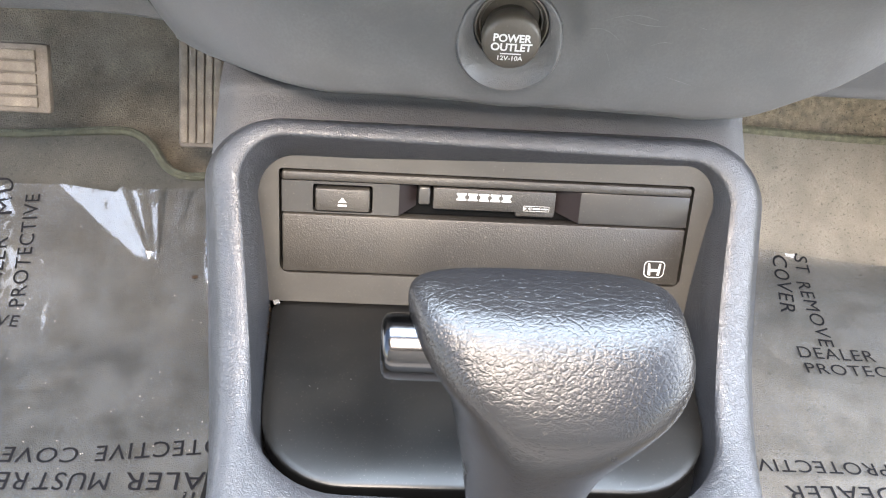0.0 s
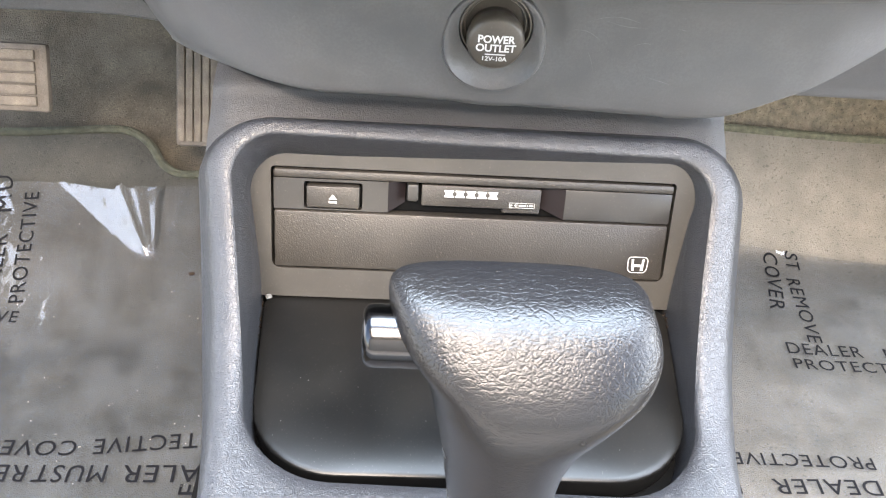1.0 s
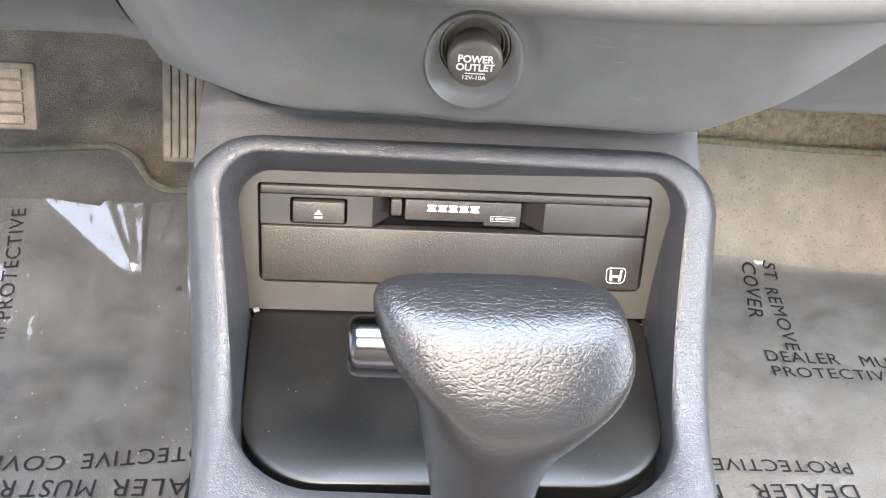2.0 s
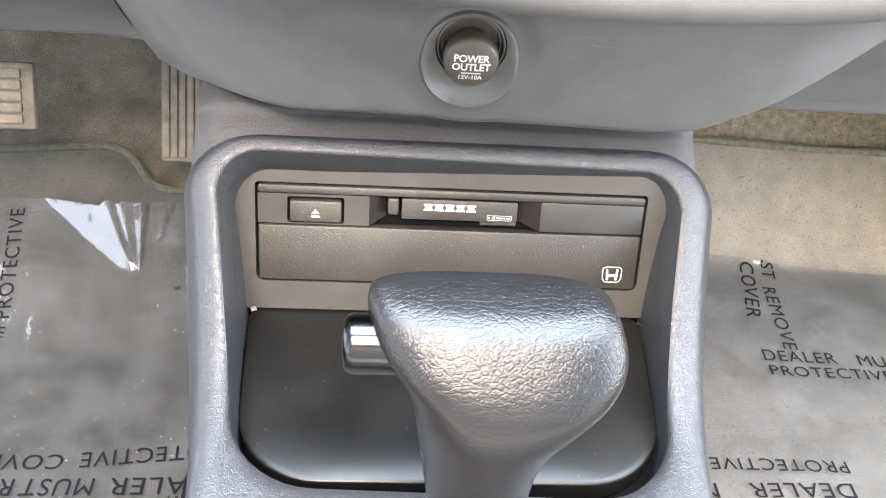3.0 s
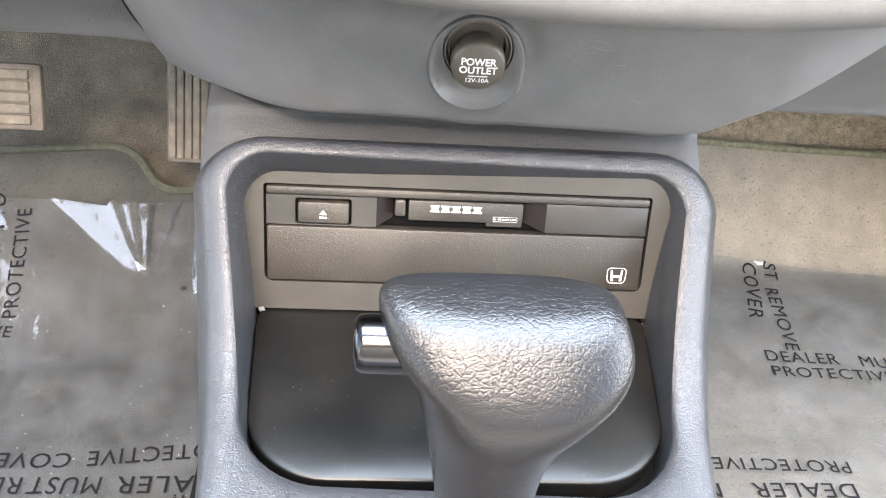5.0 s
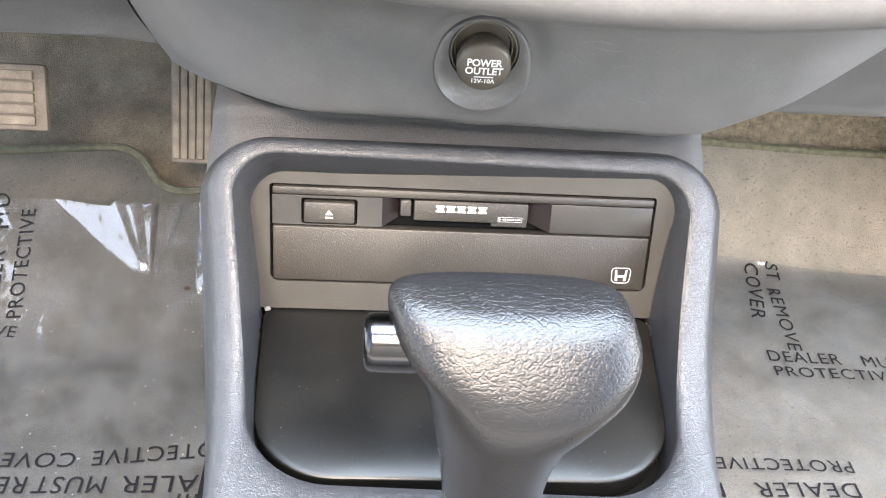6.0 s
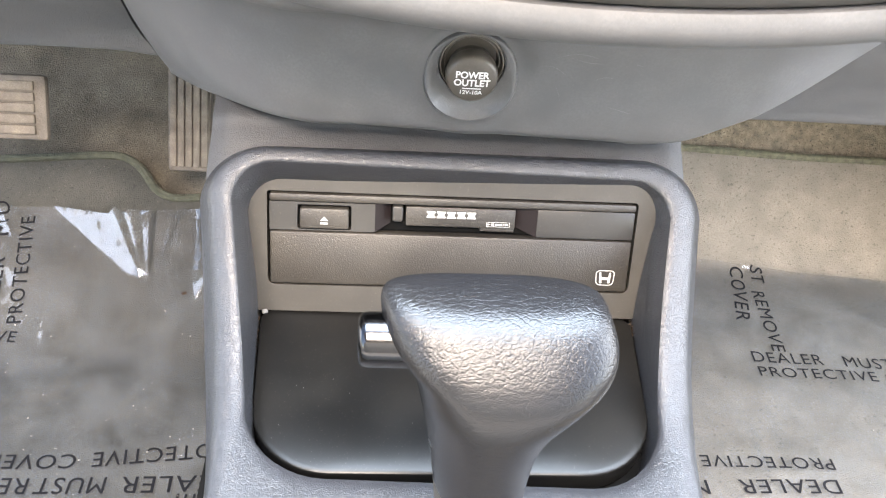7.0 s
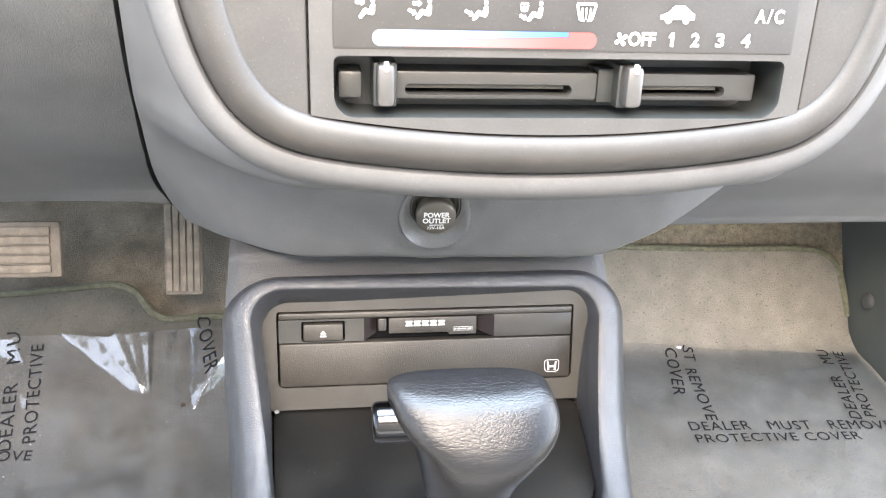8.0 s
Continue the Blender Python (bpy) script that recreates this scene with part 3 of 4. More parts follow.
for j in range(-4, 50):
    row = []
    for i in range(50):
        u = i / 49
        x = -0.72 + (-0.16 + 0.72) * (1 - (1 - u) ** 2)
        low = smooth_curve([(-0.72, 0.2545), (-0.32, 0.2545), (-0.26, 0.259), (-0.21, 0.267), (-0.18, 0.27), (-0.155, 0.268), (-0.14, 0.27)], x) + 0.55 * max(0, -x - 0.35)
        z = low + (0.5795 - low) * max(0, j) / 49
        x1 = seam_x(z) - 0.0045 - 0.0065 * min(1, max(0, (0.33 - z) / 0.05))
        x = -0.72 + (x1 + 0.72) * (1 - (1 - u) ** 2)
        near = math.exp(-((x - x1) / 0.07) ** 2)
        y = side_profile(z) * (1 - near) + (stack_depth(x1, z) + 0.0035) * near + 0.25 * max(0, -x - 0.45) ** 2
        if j < 0:
            a = radians(-j * 22)
            y, z = y + 0.012 * (1 - math.cos(a)), z - 0.005 * math.sin(a)
        row.append((x, y, z))
    row.append((row[-1][0], row[-1][1] + 0.03, row[-1][2]))
    sheet.append(row)
sheet.insert(0, [(p[0], p[1] + 0.08, p[2] + 0.03) for p in sheet[0]])
part("knee_panel", grid(sheet), KNEE, dashboard, "grained lower panel above the pedals")
# strip added behind the seam so that the gap looks shaded
seam = []
for i in range(60):
    z = 0.268 + 0.31 * i / 59
    seam.append([(seam_x(z) + d, stack_depth(seam_x(z) + d, z) + 0.014, z) for d in (-0.015, -0.007, 0.001)])
part("seam_backing", grid(seam), GAP, dashboard, "near-black backing strip for the shade between the panels")


def glove_profile(z):
    return smooth_curve([(0.215, 0.44), (0.228, 0.43), (0.26, 0.408), (0.3, 0.375), (0.36, 0.34), (0.42, 0.318), (0.5, 0.3), (0.6, 0.29)], z)


sheet = []
for j in range(-4, 50):
    row = []
    for i in range(40):
        z = 0.228 + 0.35 * max(0, j) / 49
        x = 0.09 + 0.6 * i / 39
        y = glove_profile(z)
        if j < 0:
            a = radians(-j * 22)
            y, z = y + 0.012 * (1 - math.cos(a)), z - 0.008 * math.sin(a)
        row.append((x, y, z))
    sheet.append(row)
sheet.insert(0, [(p[0], p[1] + 0.1, p[2] + 0.03) for p in sheet[0]])
part("glove_box", grid(sheet), DASH, dashboard, "smooth grey lid of the glove box")
sheet = [[(x, 0.24 - 0.02 * math.cos(x * 4) + 0.75 * k, 0.578 + 0.07 * math.sin(min(1, k * 3) * 1.57)) for x in [-0.7 + 1.4 * i / 40 for i in range(41)]] for k in [q / 14 for q in range(15)]]
part("top_pad", grid(sheet), DASH, dashboard)
part("backing", block((0.62, 0.02, 0.4), (0.05, 0.47, 0.46), 0.004), STEEL, dashboard)


# the U-shaped bezel round the heater controls, in a plane that leans back
HX, HLEAN = 0.034, 10.0
HPLANE = Matrix.Translation((0, 0.172, 0.41)) @ Matrix.Rotation(radians(-HLEAN), 4, "X")


def hp(x, z, out=0.0):
    """A point of the heater panel's plane: x across, z the height, out towards the seats."""
    return HPLANE @ Vector((x, -out, (z - 0.41) / math.cos(radians(HLEAN))))


def u_line(n=160):
    pts = []
    for i in range(n):
        a = -1.04 + 2.08 * i / (n - 1)
        k = math.copysign(abs(a) ** 0.6, a) if abs(a) < 1 else a
        dx = 0.1275 * k
        pts.append((HX + dx, 0.4129 + 0.8 * dx * dx + 0.033 * abs(dx / 0.1275) ** 14))
    top = [(pts[-1][0] + 0.0012 * q, pts[-1][1] + 0.012 * q) for q in range(1, 9)]
    left = [(pts[0][0] - 0.0012 * q, pts[0][1] + 0.012 * q) for q in range(8, 0, -1)]
    return left + pts + top


def offset_line(pts, d):
    out = []
    for i, p in enumerate(pts):
        a, b = pts[max(0, i - 1)], pts[min(len(pts) - 1, i + 1)]
        t = Vector((b[0] - a[0], b[1] - a[1])).normalized()
        out.append((p[0] + t.y * d, p[1] - t.x * d))
    return out


UL = u_line()
section = [(0.0, -0.006), (0.0002, 0.0), (0.0014, 0.0016), (0.005, 0.0029), (0.0092, 0.0025), (0.0128, 0.0002), (0.0155, -0.0032), (0.0172, -0.0065), (0.0178, -0.0095)]
part("bezel", grid([[hp(x, z, h) for x, z in offset_line(UL, o)] for o, h in section]), BEZEL, dashboard, "satin grey U-shaped bezel")
section = [(0.0177, -0.0105), (0.018, -0.0062), (0.0188, -0.0048), (0.021, -0.0042), (0.025, -0.0052), (0.0285, -0.0085), (0.031, -0.014), (0.0325, -0.023), (0.034, -0.035)]
part("lip", grid([[hp(x, z, h) for x, z in offset_line(UL, o)] for o, h in section]), DASH, dashboard, "rolled lip round the bezel")

# ---- heater control panel ----
heater = thing("heater_control_panel", "dark grey heater panel with two silver sliders and white symbols", "heater panel")
PX0, PX1, PZ1 = -0.0642, 0.1388, 0.56
# side fillers between the plate and the bezel
for name, lo, hi in (("side_filler", -1, PX0 - 0.0009), ("side_filler", PX1 + 0.0009, 1)):
    pts = [(x, z) for x, z in offset_line(UL, 0.0008) if lo < x < hi and z < 0.555]
    edge = hi if lo == -1 else lo
    zl = min(pts, key=lambda p: abs(p[0] - edge))[1]
    ring = [(edge, zl)] + ([*pts[::-1]] if lo == -1 else pts) + [((pts[0] if lo == -1 else pts[-1])[0], 0.56), (edge, 0.56)]
    bm = bmesh.new()
    f = bm.faces.new([bm.verts.new(hp(x, z, 0.0)) for x, z in ring])
    e = bmesh.ops.extrude_face_region(bm, geom=[f])
    for v in e["geom"]:
        if isinstance(v, bmesh.types.BMVert):
            v.co += HPLANE.to_3x3() @ Vector((0, 0.006, 0))
    rim = [q for q in bm.edges if all(abs(v.co.x - edge) < 1e-6 for v in q.verts) and abs(q.verts[0].co.z - q.verts[1].co.z) > 0.02]
    bmesh.ops.bevel(bm, geom=rim, offset=0.0009, segments=2, affect="EDGES", profile=0.5)
    part(name, bm, BEZEL, heater, smooth=False)
# the plate, with a hole for the sliders
PITX0, PITX1, PITZ0, PITZ1 = -0.0552, 0.1298, 0.4205, 0.4442
pit = rrect((PITX1 - PITX0) / 2, (PITX1 - PITX0) / 2, -(PITZ1 - PITZ0) / 2, (PITZ1 - PITZ0) / 2, 0.003, 0.0085)
pcx, pcz = (PITX0 + PITX1) / 2, (PITZ0 + PITZ1) / 2
inner = [(pcx + x, pcz - s) for x, s in pit]


def plate_edge(x, z):
    """Where the way from the hole's middle through (x, z) meets the plate's outline."""
    lo, hi = 0.0, 60.0
    for _ in range(40):
        k = (lo + hi) / 2
        px, pz = pcx + (x - pcx) * k, pcz + (z - pcz) * k
        inside = PX0 < px < PX1 and pz < PZ1 and pz > 0.4137 + 0.8 * (px - HX) ** 2
        lo, hi = (k, hi) if inside else (lo, k)
    return pcx + (x - pcx) * lo, pcz + (z - pcz) * lo


spots = list(inner)
for q in ((PX0, 0.4215), (PX1, 0.4226), (PX0, PZ1), (PX1, PZ1)):
    d = Vector((q[0] - pcx, q[1] - pcz))
    best = min(spots, key=lambda p: abs(math.atan2(p[1] - pcz, p[0] - pcx) - math.atan2(d.y, d.x)))
    k = (Vector((best[0] - pcx, best[1] - pcz)).length) / d.length
    spots[spots.index(best)] = (pcx + d.x * k, pcz + d.y * k)
outer = [plate_edge(x, z) for x, z in spots]
ringset = [(outer, -0.006), (outer, 0.0006), (inner, 0.0006), (inner, -0.0008)]
part("pit_wall", grid([[hp(x, z, h) for x, z in inner] for h in (-0.0008, -0.0285)], close_u=True), PIT, heater)
part("faceplate", grid([[hp(x, z, h) for x, z in ring] for ring, h in ringset], close_u=True), HEATER, heater)
part("pit", cap(bmesh.new(), [hp(x, z, -0.028) for x, z in inner]), PIT, heater, "black slider recess", smooth=False)


def hbox(name, x0, x1, z0, z1, h0, h1, mat, bevel=0.0008, parent=None, label=""):
    m = HPLANE
    k = math.cos(radians(HLEAN))
    bm = block((x1 - x0, h1 - h0, (z1 - z0) / k), ((x0 + x1) / 2, -(h0 + h1) / 2, ((z0 + z1) / 2 - 0.41) / k), bevel, m)
    return part(name, bm, mat, parent or heater, label)


# the display above the recess
hbox("display_frame", -0.0556, 0.1318, 0.4466, 0.55, -0.002, 0.0012, DISPLAY, 0.0012)
hbox("end_block", -0.0535, -0.0438, 0.4264, 0.4372, -0.0275, -0.0085, RAIL, 0.0014)


def slot_panel(x0, x1, s0, s1):
    """A slider's guide: a plate with a long round-ended slot, and a ledge half-way down inside the slot."""
    def ring(a, b, z0, z1, r, h):
        w, t = (b - a) / 2, (z1 - z0) / 2
        return [hp((a + b) / 2 + x, (z0 + z1) / 2 - q, h) for x, q in rrect(w, w, -t, t, r, r)]
    rings = [ring(x0, x1, 0.4262, 0.4374, 0.0012, -0.0275), ring(x0, x1, 0.4262, 0.4374, 0.0012, -0.0094), ring(x0 + 0.0003, x1 - 0.0003, 0.4265, 0.4371, 0.001, -0.0087),
             ring(x0 + 0.0009, x1 - 0.0009, 0.427, 0.4366, 0.0008, -0.0085), ring(s0, s1, 0.428, 0.4324, 0.0021, -0.0085),
             ring(s0 + 0.0003, s1 - 0.0003, 0.4283, 0.4321, 0.0018, -0.009), ring(s0 + 0.0003, s1 - 0.0003, 0.4283, 0.4321, 0.0018, -0.0265)]
    panel = part("slider_guide", grid(rings, close_u=True), RAIL, heater, "dark plate with a long slot")
    hbox("ledge", s0 + 0.0006, s1 - 0.003, 0.4303, 0.4323, -0.0262, -0.0112, LEDGE, 0.0002, panel)


slot_panel(-0.031, 0.0533, -0.0268, 0.0427)
slot_panel(0.064, 0.1228, 0.0675, 0.1095)
hbox("divider", 0.0545, 0.0622, 0.4245, 0.4385, -0.0275, -0.012, PIT)
for x in (-0.0349, 0.066):
    lever = hbox("slider", x - 0.0036, x + 0.0036, 0.4248, 0.4412, -0.016, 0.002, SILVER, 0.002, label="silver slider knob with a white mark")
    hbox("mark", x - 0.0009, x + 0.0009, 0.4385, 0.4422, 0.0, 0.0026, WHITE, 0.0004, lever)
    hbox("collar", x - 0.0048, x + 0.0048, 0.4235, 0.441, -0.0275, -0.006, PIT, 0.001, lever)


def on_panel(x0, z0):
    return lambda u, v: hp(x0 + u, z0 + v, 0.0016)


for x, text, w in ((0.0609, "OFF", 0.0113), (0.0871, "2", 0.0036), (0.0976, "3", 0.0036), (0.1085, "4", 0.0039)):
    part("lettering", letters(text, on_panel(x, 0.4495), w, 0.0054, bold=0.03), WHITE, heater, smooth=False)
part("lettering", flat_shapes([[(0.0009, 0), (0.0009, 0.0036), (0.0001, 0.0032), (0.0001, 0.0041), (0.0011, 0.0054), (0.0023, 0.0054), (0.0023, 0)]], on_panel(0.0776, 0.4495)), WHITE, heater, smooth=False)
part("lettering", letters("A/C", on_panel(0.113, 0.459), 0.0122, 0.0054, 1.35, bold=0.028), WHITE, heater, smooth=False)
fan = [[(0.0002, 0.0001), (0.0013, -0.0001), (0.0023, 0.0004), (0.0026, 0.0012), (0.0021, 0.0019), (0.0012, 0.0018), (0.0005, 0.001)]]
fan = [[(p[0] * math.cos(a) - p[1] * math.sin(a), p[0] * math.sin(a) + p[1] * math.cos(a)) for p in fan[0]] for a in (0, 1.57, 3.14, 4.71)]
part("fan_symbol", flat_shapes(fan, on_panel(0.058, 0.452)), WHITE, heater, smooth=False)
car = [[(0, 0.0015), (0, 0.0032), (0.003, 0.0042), (0.0055, 0.0068), (0.0098, 0.0068), (0.0128, 0.0044), (0.0142, 0.0036), (0.0142, 0.0015)], circle((0.0034, 0.0013), 0.0014), circle((0.0107, 0.0013), 0.0014)]
part("car_symbol", flat_shapes(car, on_panel(0.0732, 0.4583)), WHITE, heater, smooth=False)
seat = [(-0.9, 0.4), (1.4, 3.4), (2.3, 3.8), (4.2, 3.2), (4.9, 5.0), (5.4, 5.7), (6.4, 5.8), (7.1, 5.2), (7.0, 2.7), (6.6, 1.3), (5.8, 0.8), (4.7, 0.9), (2.7, 1.5), (0.8, -0.4), (-0.1, -0.7), (-0.8, -0.3)]


def arrow(a, b):
    """A stout arrow from a to b."""
    d = Vector((b[0] - a[0], b[1] - a[1]))
    n = d.normalized()
    side = Vector((-n.y, n.x))
    a, neck = Vector(a), Vector(b) - n * 1.7
    return [tuple(p) for p in (a - side * 0.75 + n * 0.3, a - side * 0.45, a + side * 0.45, a + side * 0.75 + n * 0.3, neck + side * 0.75, neck + side * 1.4, Vector(b) + side * 0.3, Vector(b) - side * 0.3, neck - side * 1.4, neck - side * 0.75)]


def fan_shape(x, z, w, t):
    """A screen's outline with three rising wisps."""
    out = [bar((x - w, z + t), (x + w, z + t), 0.7)]
    out += [bar((x - w, z + t - 0.5), (x - w * 0.66, z), 0.6), bar((x + w, z + t - 0.5), (x + w * 0.66, z), 0.6)]
    return out + [bar((x + k, z - 0.3), (x + k, z + t - 1.0), 0.45) for k in (-w * 0.38, 0, w * 0.38)]


HIGH, LOW = arrow((-2.6, 6.0), (2.1, 6.0)), arrow((-4.6, 3.5), (-0.5, 1.6))
for x, marks in ((-0.0448, [HIGH]), (-0.0233, [HIGH, LOW]), (-0.0015, [LOW]), (0.02, [arrow((-4.8, 2.0), (-0.9, 0.5))] + fan_shape(-2.5, 3.7, 2.0, 3.2))):
    shapes = [seat, circle((5.9, 7.0), 1.05)] + marks
    part("vent_symbol", flat_shapes([[(u * 0.00077, v * 0.00087) for u, v in o] for o in shapes], on_panel(x, 0.4586)), WHITE, heater, smooth=False)
fw = [bar((-0.0038, 0.0064), (0.0038, 0.0064), 0.001), bar((-0.0038, 0.0064), (-0.0024, 0.0006), 0.001), bar((0.0038, 0.0064), (0.0024, 0.0006), 0.001)]
fw += [bar((-0.0024, 0.0006), (-0.0006, 0.0002), 0.0008), bar((0.0006, 0.0002), (0.0024, 0.0006), 0.0008)]
for k in (-0.0014, 0, 0.0014):
    fw.append(bar((k, 0.0008), (k * 1.2, 0.005), 0.0007))
part("screen_symbol", flat_shapes(fw, on_panel(0.0428, 0.4585)), WHITE, heater, smooth=False)
# the temperature band: pale at the cold end, blue over red, each deepening towards the hot end
B0, B1 = 0.4481, 0.4543
BR, BM = (B1 - B0) / 2, (B0 + B1) / 2
part("red_band", flat_shapes([circle((0.0449, BM), BR, 14, -90, 90) + [(0.0449, B1), (0.0366, B1), (0.0366, 0.4524), (-0.0286, 0.4502), (-0.0286, B0)]], on_panel(0, 0)), RED, heater, smooth=False)
part("blue_band", flat_shapes([circle((-0.0374, BM), BR, 14, 90, 270) + [(-0.0374, B0), (-0.0288, B0), (-0.0288, 0.4503), (0.0364, 0.4525), (0.0364, B1)]], on_panel(0, 0)), BLUE, heater, smooth=False)

# ---- power outlet ----
outlet = thing("power_outlet", "round brown-black power outlet with a push-in cap", "power outlet")
OUT = Matrix.Translation((0.001, 0.2715, 0.3254)) @ Matrix.Rotation(radians(94), 4, "X")
SOCKET = OUT @ Matrix.Translation((0, 0.0038, 0))


def turned(profile, m, n=48, close=True):
    """A turned shape: profile of (radius, height) round the z axis of m."""
    rings = [[m @ Vector((r * math.cos(2 * math.pi * k / n), r * math.sin(2 * math.pi * k / n), h)) for k in range(n)] for r, h in profile]
    return tube(rings) if close else grid(rings, close_u=True)


flat = [(0.0235, -0.01), (0.0208, -0.0032), (0.02, -0.0004), (0.0198, 0.0001), (0.0194, 0.0004), (0.018, 0.0004), (0.0167, 0.0004), (0.0152, 0.0003), (0.0145, 0.0), (0.0142, -0.0008), (0.0142, -0.03)]
scoop = [(0.0236, -0.0055), (0.0222, 0.001), (0.0217, 0.0032), (0.0211, 0.0044), (0.0204, 0.0046), (0.0196, 0.0038), (0.0186, 0.002), (0.0168, 0.0005), (0.0145, 0.0), (0.0142, -0.0008), (0.0142, -0.03)]
rings = []
for (r0, h0), (r1, h1) in zip(flat, scoop):
    ring = []
    for k in range(72):
        a = 2 * math.pi * k / 72
        w = min(1, max(0, 0.25 - 0.95 * math.sin(a)))
        w = w * w * (3 - 2 * w)
        r = r0 + (r1 - r0) * w
        up = 0.0038 - 0.0048 * min(1, max(0, (r - 0.0142) / 0.0053))
        ring.append(OUT @ Vector((r * math.cos(a), r * math.sin(a) + up, h0 + (h1 - h0) * w + 0.0012)))
    rings.append(ring)
part("dish", grid(rings, close_u=True), DISH, outlet, "grained surround with a scooped lower lip")
part("socket", turned([(0.01415, -0.025), (0.01415, 0.0002), (0.0139, 0.0008), (0.0134, 0.001), (0.013, 0.0006), (0.0126, -0.0008), (0.0122, -0.0012), (0.0117, -0.0012), (0.0113, -0.0018), (0.011, -0.004), (0.006, -0.0045)], SOCKET, close=False), CAP, outlet, "brown plastic socket ring")
plug = part("plug", turned([(0.0098, -0.025), (0.0099, -0.002), (0.0106, 0.0), (0.0112, 0.0012), (0.0113, 0.0045), (0.0111, 0.0062), (0.0106, 0.0072), (0.0096, 0.0078), (0.006, 0.0082), (0.0002, 0.0083)], OUT), CAP, outlet, "domed brown-black cap with white lettering")


def on_cap(x0, z0):
    return lambda u, v: OUT @ Vector((x0 + u, z0 + v, 0.0087 - 6.0 * ((x0 + u) ** 2 + (z0 + v) ** 2)))


part("lettering", letters("POWER", on_cap(-0.0072, 0.0011), 0.0144, 0.0033, bold=0.03), WHITE, plug, smooth=False)
part("lettering", letters("OUTLET", on_cap(-0.0078, -0.0026), 0.0156, 0.0033, bold=0.03), WHITE, plug, smooth=False)
part("lettering", flat_shapes([[(0, 0), (0.008, 0), (0.008, 0.0005), (0, 0.0005)]], on_cap(-0.004, -0.004)), WHITE, plug, smooth=False)
part("lettering", letters("12V-10A", on_cap(-0.0048, -0.0066), 0.0096, 0.002, bold=0.02), WHITE, plug, smooth=False)

# ---- centre console ----
console = thing("centre_console", "grained blue-grey vinyl centre console with a raised frame", "console")


def frame_slope(s):
    """The frame slopes steeply beside the deck and runs out almost level towards the gear shifter."""
    u = min(1, max(0, (s - 0.045) / 0.135))
    return radians(43.5 - 37.0 * u * u * (3 - 2 * u))


FRAME_LINE = [Vector((0.2815, 0.2795))]
for i in range(640):
    a = frame_slope(i * 0.0005)
    FRAME_LINE.append(FRAME_LINE[-1] + Vector((-math.cos(a), -math.sin(a))) * 0.0005)


def fp(x, s, h=0.0):
    """A point over the frame: x across, s down the slope, h above it."""
    k = int(max(0, s) / 0.0005)
    q = FRAME_LINE[k] + (FRAME_LINE[k + 1] - FRAME_LINE[k]) * (max(0, s) / 0.0005 - k)
    a = frame_slope(s)
    return Vector((x, q.x - math.cos(a) * min(0, s) - h * math.sin(a), q.y - math.sin(a) * min(0, s) + h * math.cos(a)))


def lean(x):
    """The frame sits a little higher on the driver's side."""
    return 0.006 - 0.06 * x


CREST = (0.1025, 0.0905, 0.0125, 0.159, 0.018, 0.035)


def roll_in(s):
    """How far the crest rolls down into the gap round the tray."""
    k = min(1, max(0, (s - 0.085) / 0.06))
    return 0.0035 * k * k * (3 - 2 * k)


def crest_line(inset):
    a, b, c, d, e, f = CREST
    return rrect(a - inset, b - inset, c + inset, d - inset, e - inset * 0.5, f - inset * 0.5)


fout = []
for x, s in rrect(0.1162, 0.1035, 0.0005, 0.1757, 0.028, 0.03):
    k = min(1, max(0, (s - 0.12) / 0.0557))
    k = k * k * (3 - 2 * k)
    fout.append((x * (1 - 0.06 * k) + 0.0015 * (1 - k), s + 0.1143 * k + (0.0026 - 0.014 * x) * max(0, 1 - s / 0.03)))
rings = []
# the steep inner wall, from the pocket up to the crest
for inset, h in ((0.6, -0.06), (0.92, -0.012), (0.45, -0.0045), (0.18, -0.0006), (0.06, 0.0012)):
    ring = []
    for (x0, s0), (x1, s1) in zip(crest_line(0.0), crest_line(0.0046)):
        k = min(1, max(0, (s0 - 0.055) / 0.06))
        sink = roll_in(s0)
        k = inset * (1 - 0.8 * k * k * (3 - 2 * k))
        ring.append(fp(x0 + (x1 - x0) * k, s0 + (s1 - s0) * k, h * (1 if h > -0.02 else min(1, max(0.3, (0.17 - s0) / 0.07))) + lean(x0) - sink))
    rings.append(ring)
# the padded top, from the crest out to the rolled edge
for u, h in ((0.0, 0.0021), (0.06, 0.0026), (0.15, 0.0028), (0.32, 0.0024), (0.55, 0.0014), (0.75, 0.0001), (0.9, -0.0017), (1.0, -0.004), (1.25, -0.0095), (1.45, -0.018)):
    ring = []
    for (xi, si), (xo, so) in zip(crest_line(0.0), fout):
        gap = math.hypot(xo - xi, so - si)
        w = u * min(1, 0.03 / gap) if u < 0.5 else 1 + (u - 1) * min(1, (0.016 if u > 1 else 0.03) / gap)
        x, q = xi + (xo - xi) * w, si + (so - si) * w
        # the far side stays flat almost to its edge
        flat = 0.003 * max(0, 1 - (si - 0.0125) / 0.02) * smooth_curve([(0, 0), (0.3, 0.2), (0.75, 0.72), (0.92, 0.62), (1.0, 0.3), (1.5, 0.0)], u)
        ring.append(fp(x, q, h + flat + lean(xi) - roll_in(si) * max(0, 1 - u / 0.45) ** 1.6))
    rings.append(ring)
last = rings[-1]
rings.append([Vector((p.x * 1.04, p.y, min(p.z - 0.02, 0.12))) for p in last])
rings.append([Vector((p.x * 1.1, p.y, -0.01)) for p in last])
part("surround", grid(rings, close_u=True), VINYL, console, "padded grained frame with a worn shine")
sheet = []
